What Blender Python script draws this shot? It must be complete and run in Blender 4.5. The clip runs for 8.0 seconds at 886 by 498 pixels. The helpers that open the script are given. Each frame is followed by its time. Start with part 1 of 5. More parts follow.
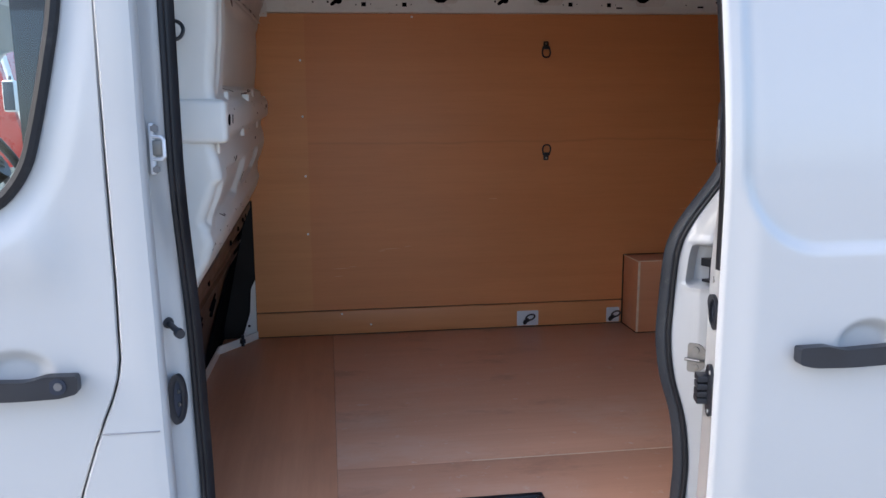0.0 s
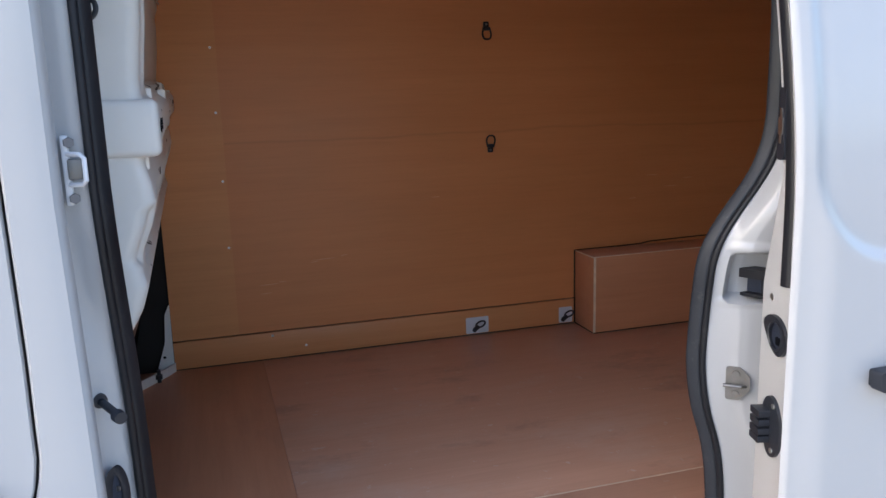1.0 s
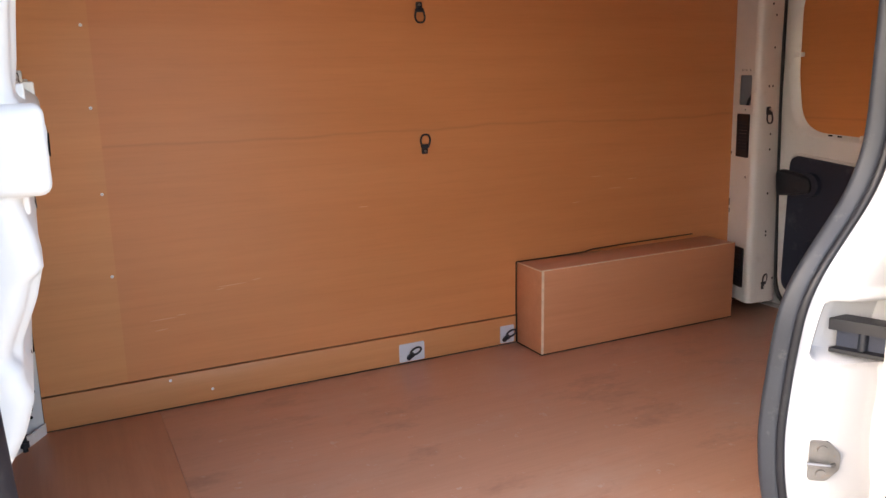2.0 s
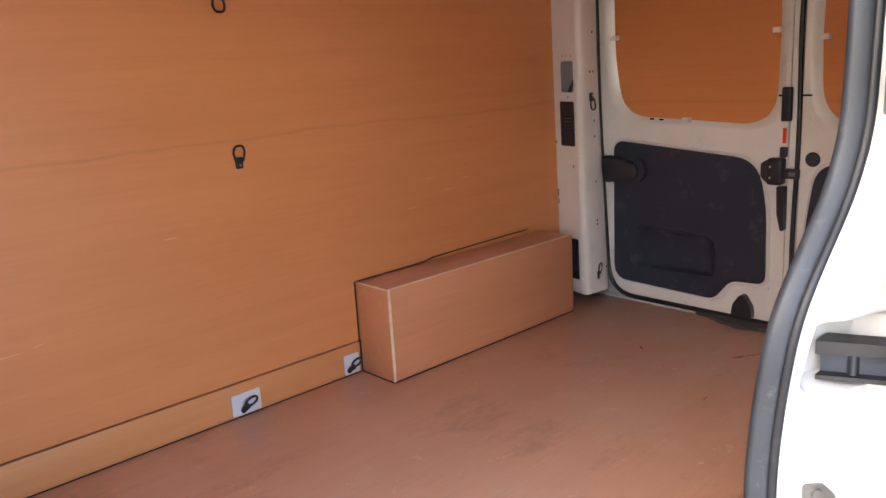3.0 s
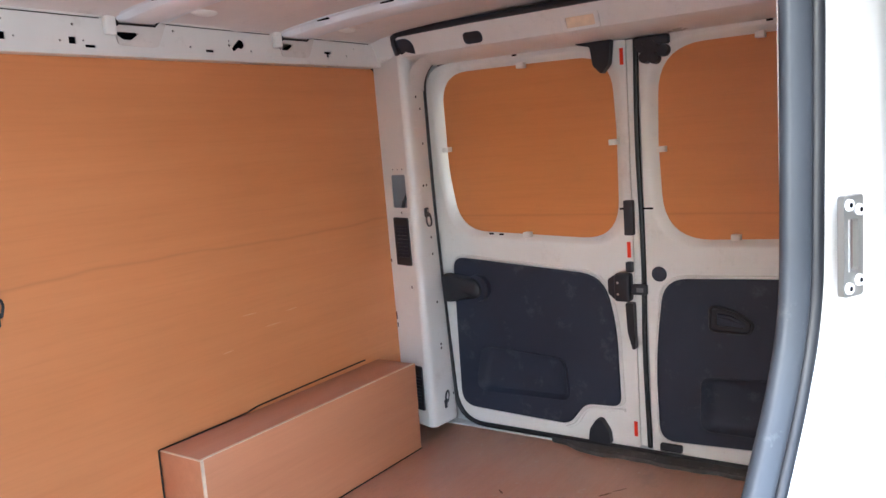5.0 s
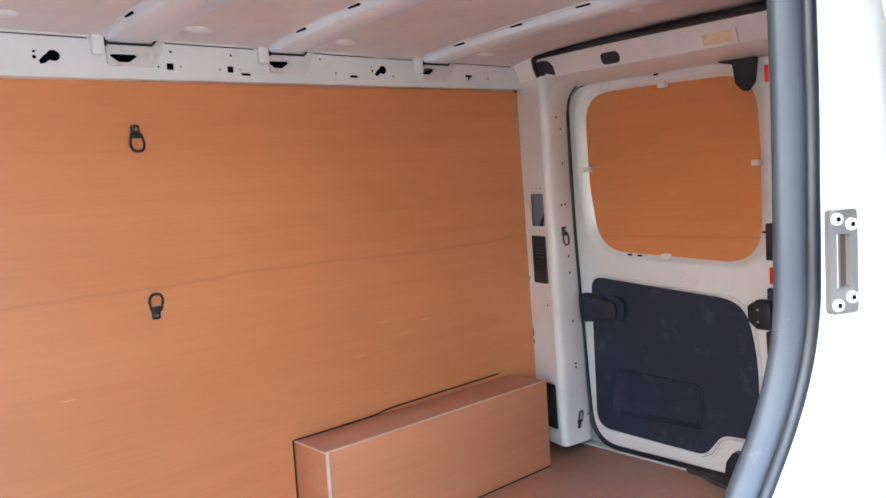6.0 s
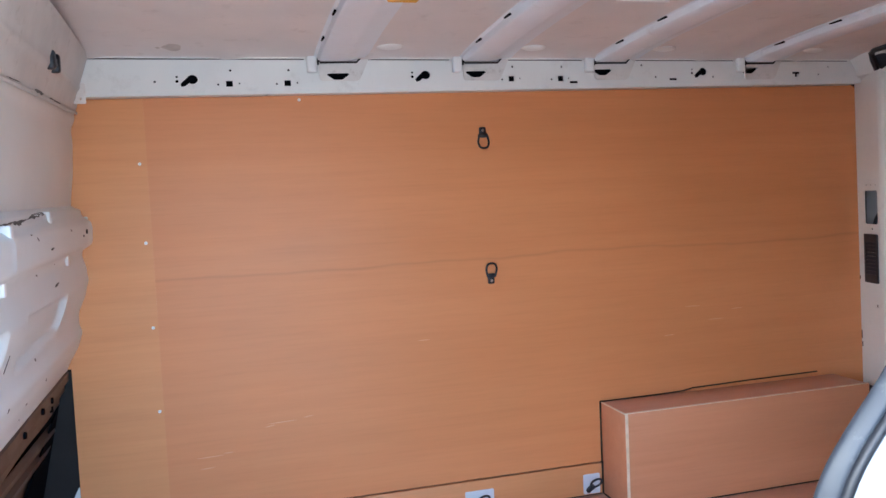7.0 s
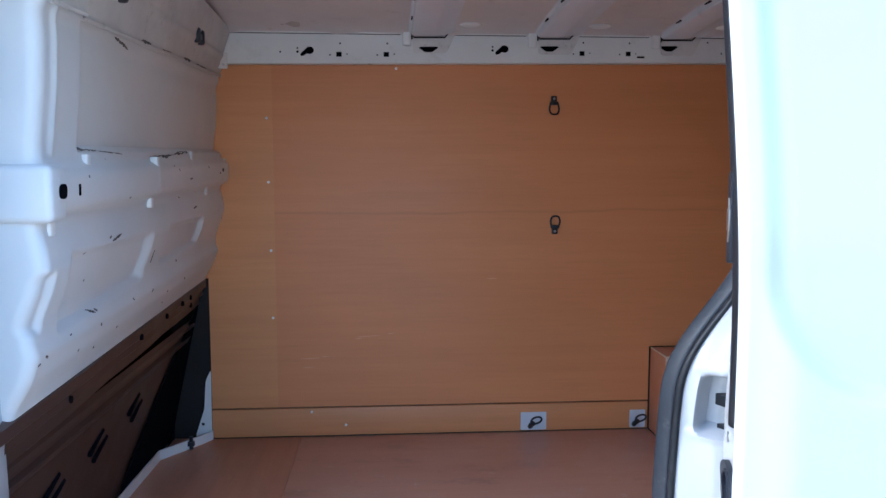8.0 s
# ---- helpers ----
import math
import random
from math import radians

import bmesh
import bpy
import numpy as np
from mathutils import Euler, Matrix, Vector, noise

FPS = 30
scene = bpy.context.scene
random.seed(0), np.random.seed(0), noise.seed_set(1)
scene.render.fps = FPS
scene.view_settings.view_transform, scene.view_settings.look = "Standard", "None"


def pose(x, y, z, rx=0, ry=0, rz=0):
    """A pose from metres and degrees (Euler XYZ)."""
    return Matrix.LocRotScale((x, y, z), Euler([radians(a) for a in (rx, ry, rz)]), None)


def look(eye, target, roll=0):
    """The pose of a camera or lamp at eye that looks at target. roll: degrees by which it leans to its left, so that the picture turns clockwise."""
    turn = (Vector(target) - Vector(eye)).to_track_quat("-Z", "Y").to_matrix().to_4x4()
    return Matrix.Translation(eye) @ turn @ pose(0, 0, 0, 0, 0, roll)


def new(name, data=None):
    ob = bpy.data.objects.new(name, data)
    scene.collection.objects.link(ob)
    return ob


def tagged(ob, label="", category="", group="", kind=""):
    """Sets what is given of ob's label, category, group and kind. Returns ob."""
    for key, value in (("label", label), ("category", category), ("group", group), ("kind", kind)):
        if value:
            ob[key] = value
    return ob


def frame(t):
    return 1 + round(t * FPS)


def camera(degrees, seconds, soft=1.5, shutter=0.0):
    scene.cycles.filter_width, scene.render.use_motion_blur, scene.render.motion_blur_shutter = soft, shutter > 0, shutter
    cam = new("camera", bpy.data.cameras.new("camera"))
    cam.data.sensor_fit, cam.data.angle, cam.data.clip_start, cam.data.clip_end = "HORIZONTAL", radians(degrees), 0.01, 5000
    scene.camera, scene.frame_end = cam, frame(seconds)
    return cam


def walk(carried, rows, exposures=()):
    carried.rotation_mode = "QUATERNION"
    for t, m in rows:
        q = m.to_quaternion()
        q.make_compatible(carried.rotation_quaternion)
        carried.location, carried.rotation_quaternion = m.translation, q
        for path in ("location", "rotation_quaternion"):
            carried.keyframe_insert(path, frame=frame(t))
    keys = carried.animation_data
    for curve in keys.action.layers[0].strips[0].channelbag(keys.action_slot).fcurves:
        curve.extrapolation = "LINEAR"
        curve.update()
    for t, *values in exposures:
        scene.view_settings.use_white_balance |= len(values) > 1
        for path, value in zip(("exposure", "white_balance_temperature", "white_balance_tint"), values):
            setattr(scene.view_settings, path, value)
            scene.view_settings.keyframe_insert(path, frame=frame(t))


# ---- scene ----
cam = camera(58.9, 8.0)
PATH = [
    (0, (-0.06, -1.452, 1.48), (0.224, 0.496, 1.128), -0.2),
    (0.5, (-0.086, -1.283, 1.479), (0.271, 0.649, 1.106), -0.6),
    (1, (-0.203, -1.085, 1.498), (0.358, 0.794, 1.106), -1.7),
    (1.5, (-0.248, -0.85, 1.492), (0.403, 0.994, 1.075), -1.6),
    (2, (-0.268, -0.609, 1.521), (0.601, 1.139, 1.088), -1.1),
    (2.2, (-0.285, -0.521, 1.508), (0.727, 1.15, 1.078), -1.8),
    (3.3, (-0.172, -0.151, 1.534), (1.211, 1.214, 1.063), -3.5),
    (3.5, (-0.133, -0.099, 1.538), (1.309, 1.207, 1.073), -3.5),
    (4, (-0.057, -0.02, 1.551), (1.562, 1.084, 1.15), -2.9),
    (4.2, (-0.037, -0.002, 1.566), (1.623, 1.054, 1.206), -3.0),
    (5.3, (0.053, -0.036, 1.596), (1.622, 1.187, 1.388), -4.3),
    (5.5, (0.075, -0.071, 1.589), (1.543, 1.274, 1.396), -4.3),
    (6, (0.094, -0.194, 1.572), (1.416, 1.297, 1.394), -3.6),
    (6.3, (0.060, -0.296, 1.558), (1.246, 1.302, 1.381), -2.5),
    (6.5, (0.037, -0.365, 1.555), (1.067, 1.341, 1.38), -1.8),
    (7, (0.065, -0.551, 1.534), (0.591, 1.376, 1.408), -2.6),
    (7.5, (0.209, -0.740, 1.521), (0.475, 1.238, 1.385), -1.5),
    (7.8, (0.238, -0.874, 1.506), (0.459, 1.108, 1.354), -0.5),
    (8, (0.249, -0.989, 1.492), (0.392, 0.996, 1.292), 0.0),
]
walk(cam, [(t, look(eye, target, roll)) for t, eye, target, roll in PATH],
     exposures=[(0.0, 1.88, 6000, 11), (1.0, 1.88, 6150, 11), (1.5, 2.72, 6650, 13), (2.2, 3.36, 7150, 15), (3.5, 3.72, 6100, 9), (4.2, 3.82, 5800, 7), (5.5, 4.36, 5380, 3), (6.0, 4.25, 5450, 3), (6.5, 3.68, 5600, 3), (7.0, 3.92, 5200, 3), (7.5, 3.50, 5250, 3), (7.8, 3.15, 5250, 4), (8.0, 2.68, 5080, 6)])

# ---- world, sun, exposure ----
world = bpy.data.worlds.new("sky")
scene.world = world
world.use_nodes = True
wn = world.node_tree.nodes
sky = wn.new("ShaderNodeTexSky")
sky.sky_type = "NISHITA"
sky.sun_disc = False
sky.sun_elevation = radians(34)
sky.sun_rotation = radians(276)
sky.dust_density = 4.0
wn["Background"].inputs["Strength"].default_value = 0.15
world.node_tree.links.new(sky.outputs["Color"], wn["Background"].inputs["Color"])
sun = new("sun", bpy.data.lights.new("sun", "SUN"))
sun.data.energy, sun.data.angle, sun.data.color = 2.5, radians(0.5), (1.0, 0.95, 0.87)
sun.matrix_world = look((-9.26, 0.97, 6.29), (0, 0, 0))


# ---- materials ----
def nodes_of(name):
    m = bpy.data.materials.new(name)
    m.use_nodes = True
    t = m.node_tree
    return m, t, t.nodes, t.links, t.nodes["Principled BSDF"]


def noise_node(t, scale, detail=3.0, rough=0.55, stretch=(1, 1, 1)):
    geo = t.nodes.new("ShaderNodeNewGeometry")
    mp = t.nodes.new("ShaderNodeMapping")
    mp.inputs["Scale"].default_value = stretch
    n = t.nodes.new("ShaderNodeTexNoise")
    n.inputs["Scale"].default_value = scale
    n.inputs["Detail"].default_value = detail
    n.inputs["Roughness"].default_value = rough
    t.links.new(geo.outputs["Position"], mp.inputs["Vector"])
    t.links.new(mp.outputs["Vector"], n.inputs["Vector"])
    return n


def ramp(t, src, stops):
    r = t.nodes.new("ShaderNodeValToRGB")
    e = r.color_ramp.elements
    while len(e) < len(stops):
        e.new(0.5)
    for el, (p, c) in zip(e, stops):
        el.position, el.color = p, (*c, 1)
    t.links.new(src, r.inputs["Fac"])
    return r


def mix(t, fac, a, b, mode="MIX"):
    m = t.nodes.new("ShaderNodeMix")
    m.data_type, m.blend_type = "RGBA", mode
    for sock, v in ((m.inputs[0], fac), (m.inputs[6], a), (m.inputs[7], b)):
        if isinstance(v, (int, float)):
            sock.default_value = v
        elif isinstance(v, tuple):
            sock.default_value = (*v, 1)
        else:
            t.links.new(v, sock)
    return m.outputs[2]


def bump(t, bsdf, src, strength, dist=0.002):
    b = t.nodes.new("ShaderNodeBump")
    b.inputs["Strength"].default_value = strength
    b.inputs["Distance"].default_value = dist
    t.links.new(src, b.inputs["Height"])
    t.links.new(b.outputs["Normal"], bsdf.inputs["Normal"])


def paint(name, col, rough=0.3, metal=0.0, coat=0.0, var=0.06, scale=6.0, fine=90.0, bumpy=0.05, dirt=None, dirt_amount=0.5, gloss_var=0.07):
    """Painted, moulded or metal surface: cloudy tone, fine grain, and specks of dirt."""
    m, t, n, l, b = nodes_of(name)
    lo = tuple(c * (1 - var) for c in col)
    hi = tuple(min(1, c * (1 + var)) for c in col)
    big = noise_node(t, scale, 4)
    c = ramp(t, big.outputs["Fac"], [(0.3, lo), (0.7, hi)]).outputs["Color"]
    small = noise_node(t, fine, 2)
    if dirt:
        spots = noise_node(t, scale * 2.3, 8, 0.72)
        mask = ramp(t, spots.outputs["Fac"], [(0.57, (0, 0, 0)), (0.74, (dirt_amount,) * 3)])
        c = mix(t, mask.outputs["Color"], c, dirt)
    l.new(c, b.inputs["Base Color"])
    rr = ramp(t, big.outputs["Fac"], [(0.3, (max(0, rough - gloss_var),) * 3), (0.7, (min(1, rough + gloss_var),) * 3)])
    l.new(rr.outputs["Color"], b.inputs["Roughness"])
    b.inputs["Metallic"].default_value = metal
    b.inputs["Coat Weight"].default_value = coat
    b.inputs["Coat Roughness"].default_value = 0.06
    if bumpy:
        bump(t, b, small.outputs["Fac"], bumpy, 0.001)
    return m


def ply(name, along="x", lo=(0.677, 0.259, 0.093), hi=(0.727, 0.292, 0.110), rough=0.42, stain=None, stain_amount=0.5, line_z=None, scuff=None, rvar=0.1):
    """Film-faced plywood: long grain, flecks, broad tone and stains."""
    m, t, n, l, b = nodes_of(name)
    s = {"x": (0.55, 14, 14), "y": (14, 0.55, 14)}[along]
    f = {"x": (6, 120, 120), "y": (120, 6, 120)}[along]
    broad = noise_node(t, 1.6, 3, 0.5, {"x": (0.7, 2.2, 2.2), "y": (2.2, 0.7, 2.2)}[along])
    grain = noise_node(t, 1.7, 6, 0.62, s)
    fleck = noise_node(t, 1.0, 3, 0.6, f)
    mid = tuple((p + q) / 2 for p, q in zip(lo, hi))
    c = ramp(t, grain.outputs["Fac"], [(0.28, lo), (0.5, mid), (0.74, hi)]).outputs["Color"]
    fl = ramp(t, fleck.outputs["Fac"], [(0.30, (0.92, 0.905, 0.89)), (0.5, (0.98, 0.98, 0.98)), (0.72, (1.0, 1.0, 1.0))]).outputs["Color"]
    c = mix(t, 0.6, c, fl, "MULTIPLY")
    br = ramp(t, broad.outputs["Fac"], [(0.3, (0.88, 0.87, 0.86)), (0.7, (1.0, 1.0, 1.0))]).outputs["Color"]
    c = mix(t, 0.8, c, br, "MULTIPLY")
    if line_z:
        # one long dark growth line that wanders along the sheet
        geo = n.new("ShaderNodeNewGeometry")
        sep = n.new("ShaderNodeSeparateXYZ")
        l.new(geo.outputs["Position"], sep.inputs["Vector"])
        wob = noise_node(t, 1.0, 3, 0.6, (1.3, 0.0, 0.0))
        a = n.new("ShaderNodeMath"); a.operation = "MULTIPLY_ADD"
        a.inputs[1].default_value, a.inputs[2].default_value = -0.07, 0.035 - line_z
        l.new(wob.outputs["Fac"], a.inputs[0])
        d = n.new("ShaderNodeMath"); d.operation = "ADD"
        l.new(sep.outputs["Z"], d.inputs[0]); l.new(a.outputs[0], d.inputs[1])
        ab = n.new("ShaderNodeMath"); ab.operation = "ABSOLUTE"
        l.new(d.outputs[0], ab.inputs[0])
        k = ramp(t, ab.outputs[0], [(0.0, (0.74, 0.72, 0.72)), (0.0025, (0.88, 0.87, 0.87)), (0.008, (1, 1, 1))]).outputs["Color"]
        c = mix(t, 0.5, c, k, "MULTIPLY")
    if stain:
        st = noise_node(t, 3.1, 7, 0.66, {"x": (0.7, 1.3, 1), "y": (1.3, 0.7, 1)}[along])
        mk = ramp(t, st.outputs["Fac"], [(0.50, (0, 0, 0)), (0.72, (stain_amount,) * 3)]).outputs["Color"]
        c = mix(t, mk, c, stain)
    if scuff:
        sc = noise_node(t, 5.2, 8, 0.7, (0.55, 1.0, 1.0))
        mk = ramp(t, sc.outputs["Fac"], [(0.56, (0, 0, 0)), (0.70, (0.55, 0.55, 0.55))]).outputs["Color"]
        c = mix(t, mk, c, scuff)
        sp = noise_node(t, 26.0, 4, 0.65)
        mk = ramp(t, sp.outputs["Fac"], [(0.64, (0, 0, 0)), (0.72, (0.45, 0.45, 0.45))]).outputs["Color"]
        c = mix(t, mk, c, (0.78, 0.66, 0.56))
    l.new(c, b.inputs["Base Color"])
    rr = ramp(t, broad.outputs["Fac"], [(0.3, (rough - 0.05,) * 3), (0.7, (rough - 0.05 + rvar * 1.5,) * 3)])
    l.new(rr.outputs["Color"], b.inputs["Roughness"])
    bump(t, b, fleck.outputs["Fac"], 0.12, 0.0006)
    return m


# Darker than real white paint: the outside's light is toned down in the colour.
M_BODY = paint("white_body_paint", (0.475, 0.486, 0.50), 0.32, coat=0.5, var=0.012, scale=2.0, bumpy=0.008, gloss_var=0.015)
M_INNER = paint("white_inner_paint", (0.78, 0.77, 0.74), 0.34, coat=0.25, var=0.04, bumpy=0.04, dirt=(0.35, 0.31, 0.27), dirt_amount=0.28)
M_BULK = paint("bulkhead_white_paint", (0.68, 0.675, 0.65), 0.40, var=0.05, scale=4.0, bumpy=0.05, gloss_var=0.04)
# Base also darkened for the shade on this downward-facing panel; the specks are dirt.
M_CANT = paint("dusty_shaded_cant_paint", (0.58, 0.56, 0.53), 0.5, var=0.12, scale=9.0, bumpy=0.08, dirt=(0.30, 0.265, 0.23), dirt_amount=0.65)
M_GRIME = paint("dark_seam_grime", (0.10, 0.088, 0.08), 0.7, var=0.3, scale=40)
# Cool tint paints in the sky light on the ribs' undersides.
M_RIB = paint("sky_tinted_rib_paint", (0.74, 0.775, 0.82), 0.36, coat=0.2, var=0.05, bumpy=0.05, dirt=(0.42, 0.36, 0.32), dirt_amount=0.3)
M_DULL = paint("dull_zinc_plate", (0.17, 0.17, 0.18), 0.5, metal=0.5, var=0.15, dirt=(0.25, 0.17, 0.11), dirt_amount=0.4)
M_LOCK = paint("worn_zinc_lock", (0.21, 0.207, 0.20), 0.40, metal=0.5, var=0.12)
M_FOOT = paint("grimy_inner_paint", (0.70, 0.66, 0.62), 0.4, var=0.08, scale=14, dirt=(0.34, 0.27, 0.22), dirt_amount=0.6)
M_SCUFF = paint("brown_floor_scuff", (0.26, 0.12, 0.065), 0.6, var=0.2, scale=50)
M_SCRATCH = paint("pale_ply_scratch", (0.77, 0.41, 0.225), 0.6, var=0.1, scale=60)
M_SMUDGE = paint("brown_roof_smudge", (0.52, 0.455, 0.41), 0.6, var=0.15, scale=30)
M_AMBER = paint("amber_lens", (0.95, 0.50, 0.05), 0.25, var=0.05)
M_ROOF = paint("roof_inner_primer", (0.70, 0.65, 0.62), 0.5, var=0.06, bumpy=0.06, dirt=(0.34, 0.29, 0.25), dirt_amount=0.35)
M_RUBBER = paint("black_rubber", (0.012, 0.013, 0.017), 0.45, var=0.25, bumpy=0.12, dirt=(0.10, 0.10, 0.10), dirt_amount=0.3)
M_RUBBER_LIP = paint("grey_rubber_lip", (0.030, 0.034, 0.042), 0.46, var=0.2, bumpy=0.12, dirt=(0.20, 0.19, 0.18), dirt_amount=0.5)
M_BLACK = paint("black_plastic", (0.015, 0.018, 0.026), 0.42, var=0.2, bumpy=0.2)
M_PANEL = paint("charcoal_moulded_panel", (0.023, 0.030, 0.050), 0.55, var=0.12, fine=420, bumpy=0.35, dirt=(0.20, 0.20, 0.21), dirt_amount=0.28)
M_STEEL = paint("zinc_steel", (0.55, 0.53, 0.50), 0.36, metal=1.0, var=0.12, bumpy=0.05, dirt=(0.30, 0.18, 0.10), dirt_amount=0.4)
M_ZINC = paint("worn_zinc_plate", (0.24, 0.232, 0.225), 0.45, metal=0.85, var=0.15, scale=40, dirt=(0.36, 0.20, 0.09), dirt_amount=0.5)
M_GALV = paint("pale_lashing_plate", (0.72, 0.74, 0.78), 0.4, metal=0.1, var=0.08)
M_BROWN = paint("brown_oxide_steel", (0.062, 0.036, 0.029), 0.42, metal=0.2, var=0.25, scale=9, bumpy=0.15, dirt=(0.035, 0.03, 0.028), dirt_amount=0.7)
# Near-black base puts the dark of holes, slots and voids into colour.
M_VOID = paint("painted_cavity_black", (0.0045, 0.005, 0.007), 0.85, var=0.3, bumpy=0.3)
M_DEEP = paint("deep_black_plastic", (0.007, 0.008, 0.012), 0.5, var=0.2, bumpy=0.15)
# Blue-black colour carries the unlit depth of the header holes.
M_WELL = paint("painted_well_blue", (0.020, 0.027, 0.042), 0.5, var=0.3, scale=20, bumpy=0.1)
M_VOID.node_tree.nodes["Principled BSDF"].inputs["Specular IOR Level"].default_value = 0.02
M_RUBBER_LIP.node_tree.nodes["Principled BSDF"].inputs["Specular IOR Level"].default_value = 0.35
M_RUBBER.node_tree.nodes["Principled BSDF"].inputs["Specular IOR Level"].default_value = 0.3
for rubber in (M_RUBBER, M_PANEL):
    rubber.node_tree.nodes["Principled BSDF"].inputs["Specular IOR Level"].default_value = 0.35
M_RED = paint("red_reflector", (0.90, 0.05, 0.02), 0.2, coat=0.5, var=0.05)
M_EDGE = paint("raw_plywood_edge", (0.80, 0.63, 0.45), 0.6, var=0.12, scale=30)
M_JOINT = paint("dark_panel_joint", (0.008, 0.005, 0.004), 0.7, var=0.2)
M_CLIP = paint("white_plastic_clip", (0.82, 0.80, 0.76), 0.4, var=0.03)
M_GREYTREAD = paint("grey_step_tread", (0.30, 0.30, 0.32), 0.5, var=0.15, bumpy=0.2)
M_CONCRETE = paint("worn_yard_asphalt", (0.19, 0.18, 0.165), 0.85, var=0.25, scale=1.2, fine=140, bumpy=0.5)
M_MAT = paint("dusty_rubber_mat", (0.060, 0.056, 0.055), 0.7, var=0.35, scale=14, bumpy=0.5, dirt=(0.28, 0.24, 0.21), dirt_amount=0.6)
M_LINER = paint("pale_grey_headliner", (0.55, 0.55, 0.54), 0.9, var=0.06)
M_SEAT = paint("dark_seat_cloth", (0.03, 0.03, 0.034), 0.9, var=0.2, bumpy=0.4)
M_REDPAINT = paint("red_van_paint", (0.45, 0.03, 0.025), 0.3, coat=0.5, var=0.03)
M_BRICK = paint("brown_brick_wall", (0.30, 0.17, 0.12), 0.85, var=0.15, scale=2.0)
# Near-white, non-metal base paints the glint of the steel heads.
M_SCREW = paint("screw_glint_white", (0.95, 0.94, 0.92), 0.3, metal=0.0, var=0.05)
M_WALL = ply("plywood_wall_lining", "x", line_z=1.345)
M_STRIP = ply("plywood_end_strip", "x", lo=(0.690, 0.287, 0.100), hi=(0.760, 0.334, 0.124))
M_SKIRT = ply("plywood_skirting", "x", lo=(0.660, 0.276, 0.105), hi=(0.720, 0.324, 0.131))
M_BOX = ply("plywood_arch_box", "x", lo=(0.630, 0.264, 0.127), hi=(0.690, 0.308, 0.157))
M_BOXTOP = ply("plywood_arch_box_top", "x", lo=(0.600, 0.282, 0.173), hi=(0.660, 0.321, 0.205), rough=0.36)
M_FLOOR = ply("plywood_floor", "x", lo=(0.715, 0.380, 0.243), hi=(0.765, 0.422, 0.275), rough=0.34, stain=(0.74, 0.53, 0.41), stain_amount=0.5, scuff=(0.42, 0.22, 0.15))
M_FLOOR2 = ply("plywood_floor_end", "y", lo=(0.59, 0.275, 0.155), hi=(0.68, 0.335, 0.195), rough=0.38, stain=(0.42, 0.22, 0.14), stain_amount=0.5)
M_DOORPLY = ply("plywood_window_blank", "y", lo=(0.670, 0.257, 0.082), hi=(0.710, 0.281, 0.092), line_z=1.335, rough=0.38, rvar=0.03)


def glass_material():
    m, t, n, l, b = nodes_of("window_glass")
    b.inputs["Base Color"].default_value = (0.74, 0.88, 0.92, 1)
    b.inputs["Roughness"].default_value = 0.0
    b.inputs["Transmission Weight"].default_value = 1.0
    b.inputs["IOR"].default_value = 1.45
    return m


M_GLASS = glass_material()


# ---- mesh helpers ----
def thing(name, base, label, category, group="", kind=""):
    ob = new(name)
    ob.empty_display_size = 0.05
    ob.location = base
    return tagged(ob, label, category, group, kind)


def link_mesh(name, bm, material, smooth=True):
    me = bpy.data.meshes.new(name)
    bmesh.ops.recalc_face_normals(bm, faces=bm.faces[:])
    bm.to_mesh(me)
    bm.free()
    me.materials.append(material)
    for p in me.polygons:
        p.use_smooth = smooth
    if smooth:
        me.set_sharp_from_angle(angle=radians(38))
    return new(name, me)


def world_origin(ob):
    o = Vector((0, 0, 0))
    while ob:
        o += ob.location
        ob = ob.parent
    return o


def part(name, bm, material, parent, label="", smooth=True):
    """One mesh under a thing or under a part; the mesh is given in world places."""
    bmesh.ops.translate(bm, vec=-world_origin(parent), verts=bm.verts[:])
    ob = link_mesh(name, bm, material, smooth)
    ob.parent = parent
    return tagged(ob, label)


def solid(name, bm, material, label, category, group="", kind="", smooth=True):
    return tagged(link_mesh(name, bm, material, smooth), label, category, group, kind)


def box(bm, a, b, bevel=0.0, seg=2):
    """A box between two corners, with rounded edges."""
    lo = Vector([min(p, q) for p, q in zip(a, b)])
    hi = Vector([max(p, q) for p, q in zip(a, b)])
    r = bmesh.ops.create_cube(bm, size=1.0)
    for v in r["verts"]:
        v.co = Vector([lo[i] + (v.co[i] + 0.5) * (hi[i] - lo[i]) for i in range(3)])
    if bevel:
        e = list({e for v in r["verts"] for e in v.link_edges})
        bmesh.ops.bevel(bm, geom=e, offset=bevel, segments=seg, affect="EDGES", profile=0.5)
    return bm


def boxed(a, b, bevel=0.0, seg=2):
    return box(bmesh.new(), a, b, bevel, seg)


def rounded(pts, r, seg=5):
    """A closed outline with its corners rounded; r is one radius or one for each corner."""
    out, n = [], len(pts)
    for i in range(n):
        p0, p, p1 = Vector(pts[i - 1]), Vector(pts[i]), Vector(pts[(i + 1) % n])
        rad = r[i] if isinstance(r, (list, tuple)) else r
        d0, d1 = (p0 - p), (p1 - p)
        k = min(rad, d0.length * 0.49, d1.length * 0.49)
        if k < 1e-5:
            out.append(tuple(p))
            continue
        a, b = p + d0.normalized() * k, p + d1.normalized() * k
        for s in range(seg + 1):
            u = s / seg
            q = a * (1 - u) ** 2 + p * 2 * u * (1 - u) + b * u * u
            out.append(tuple(q))
    return out


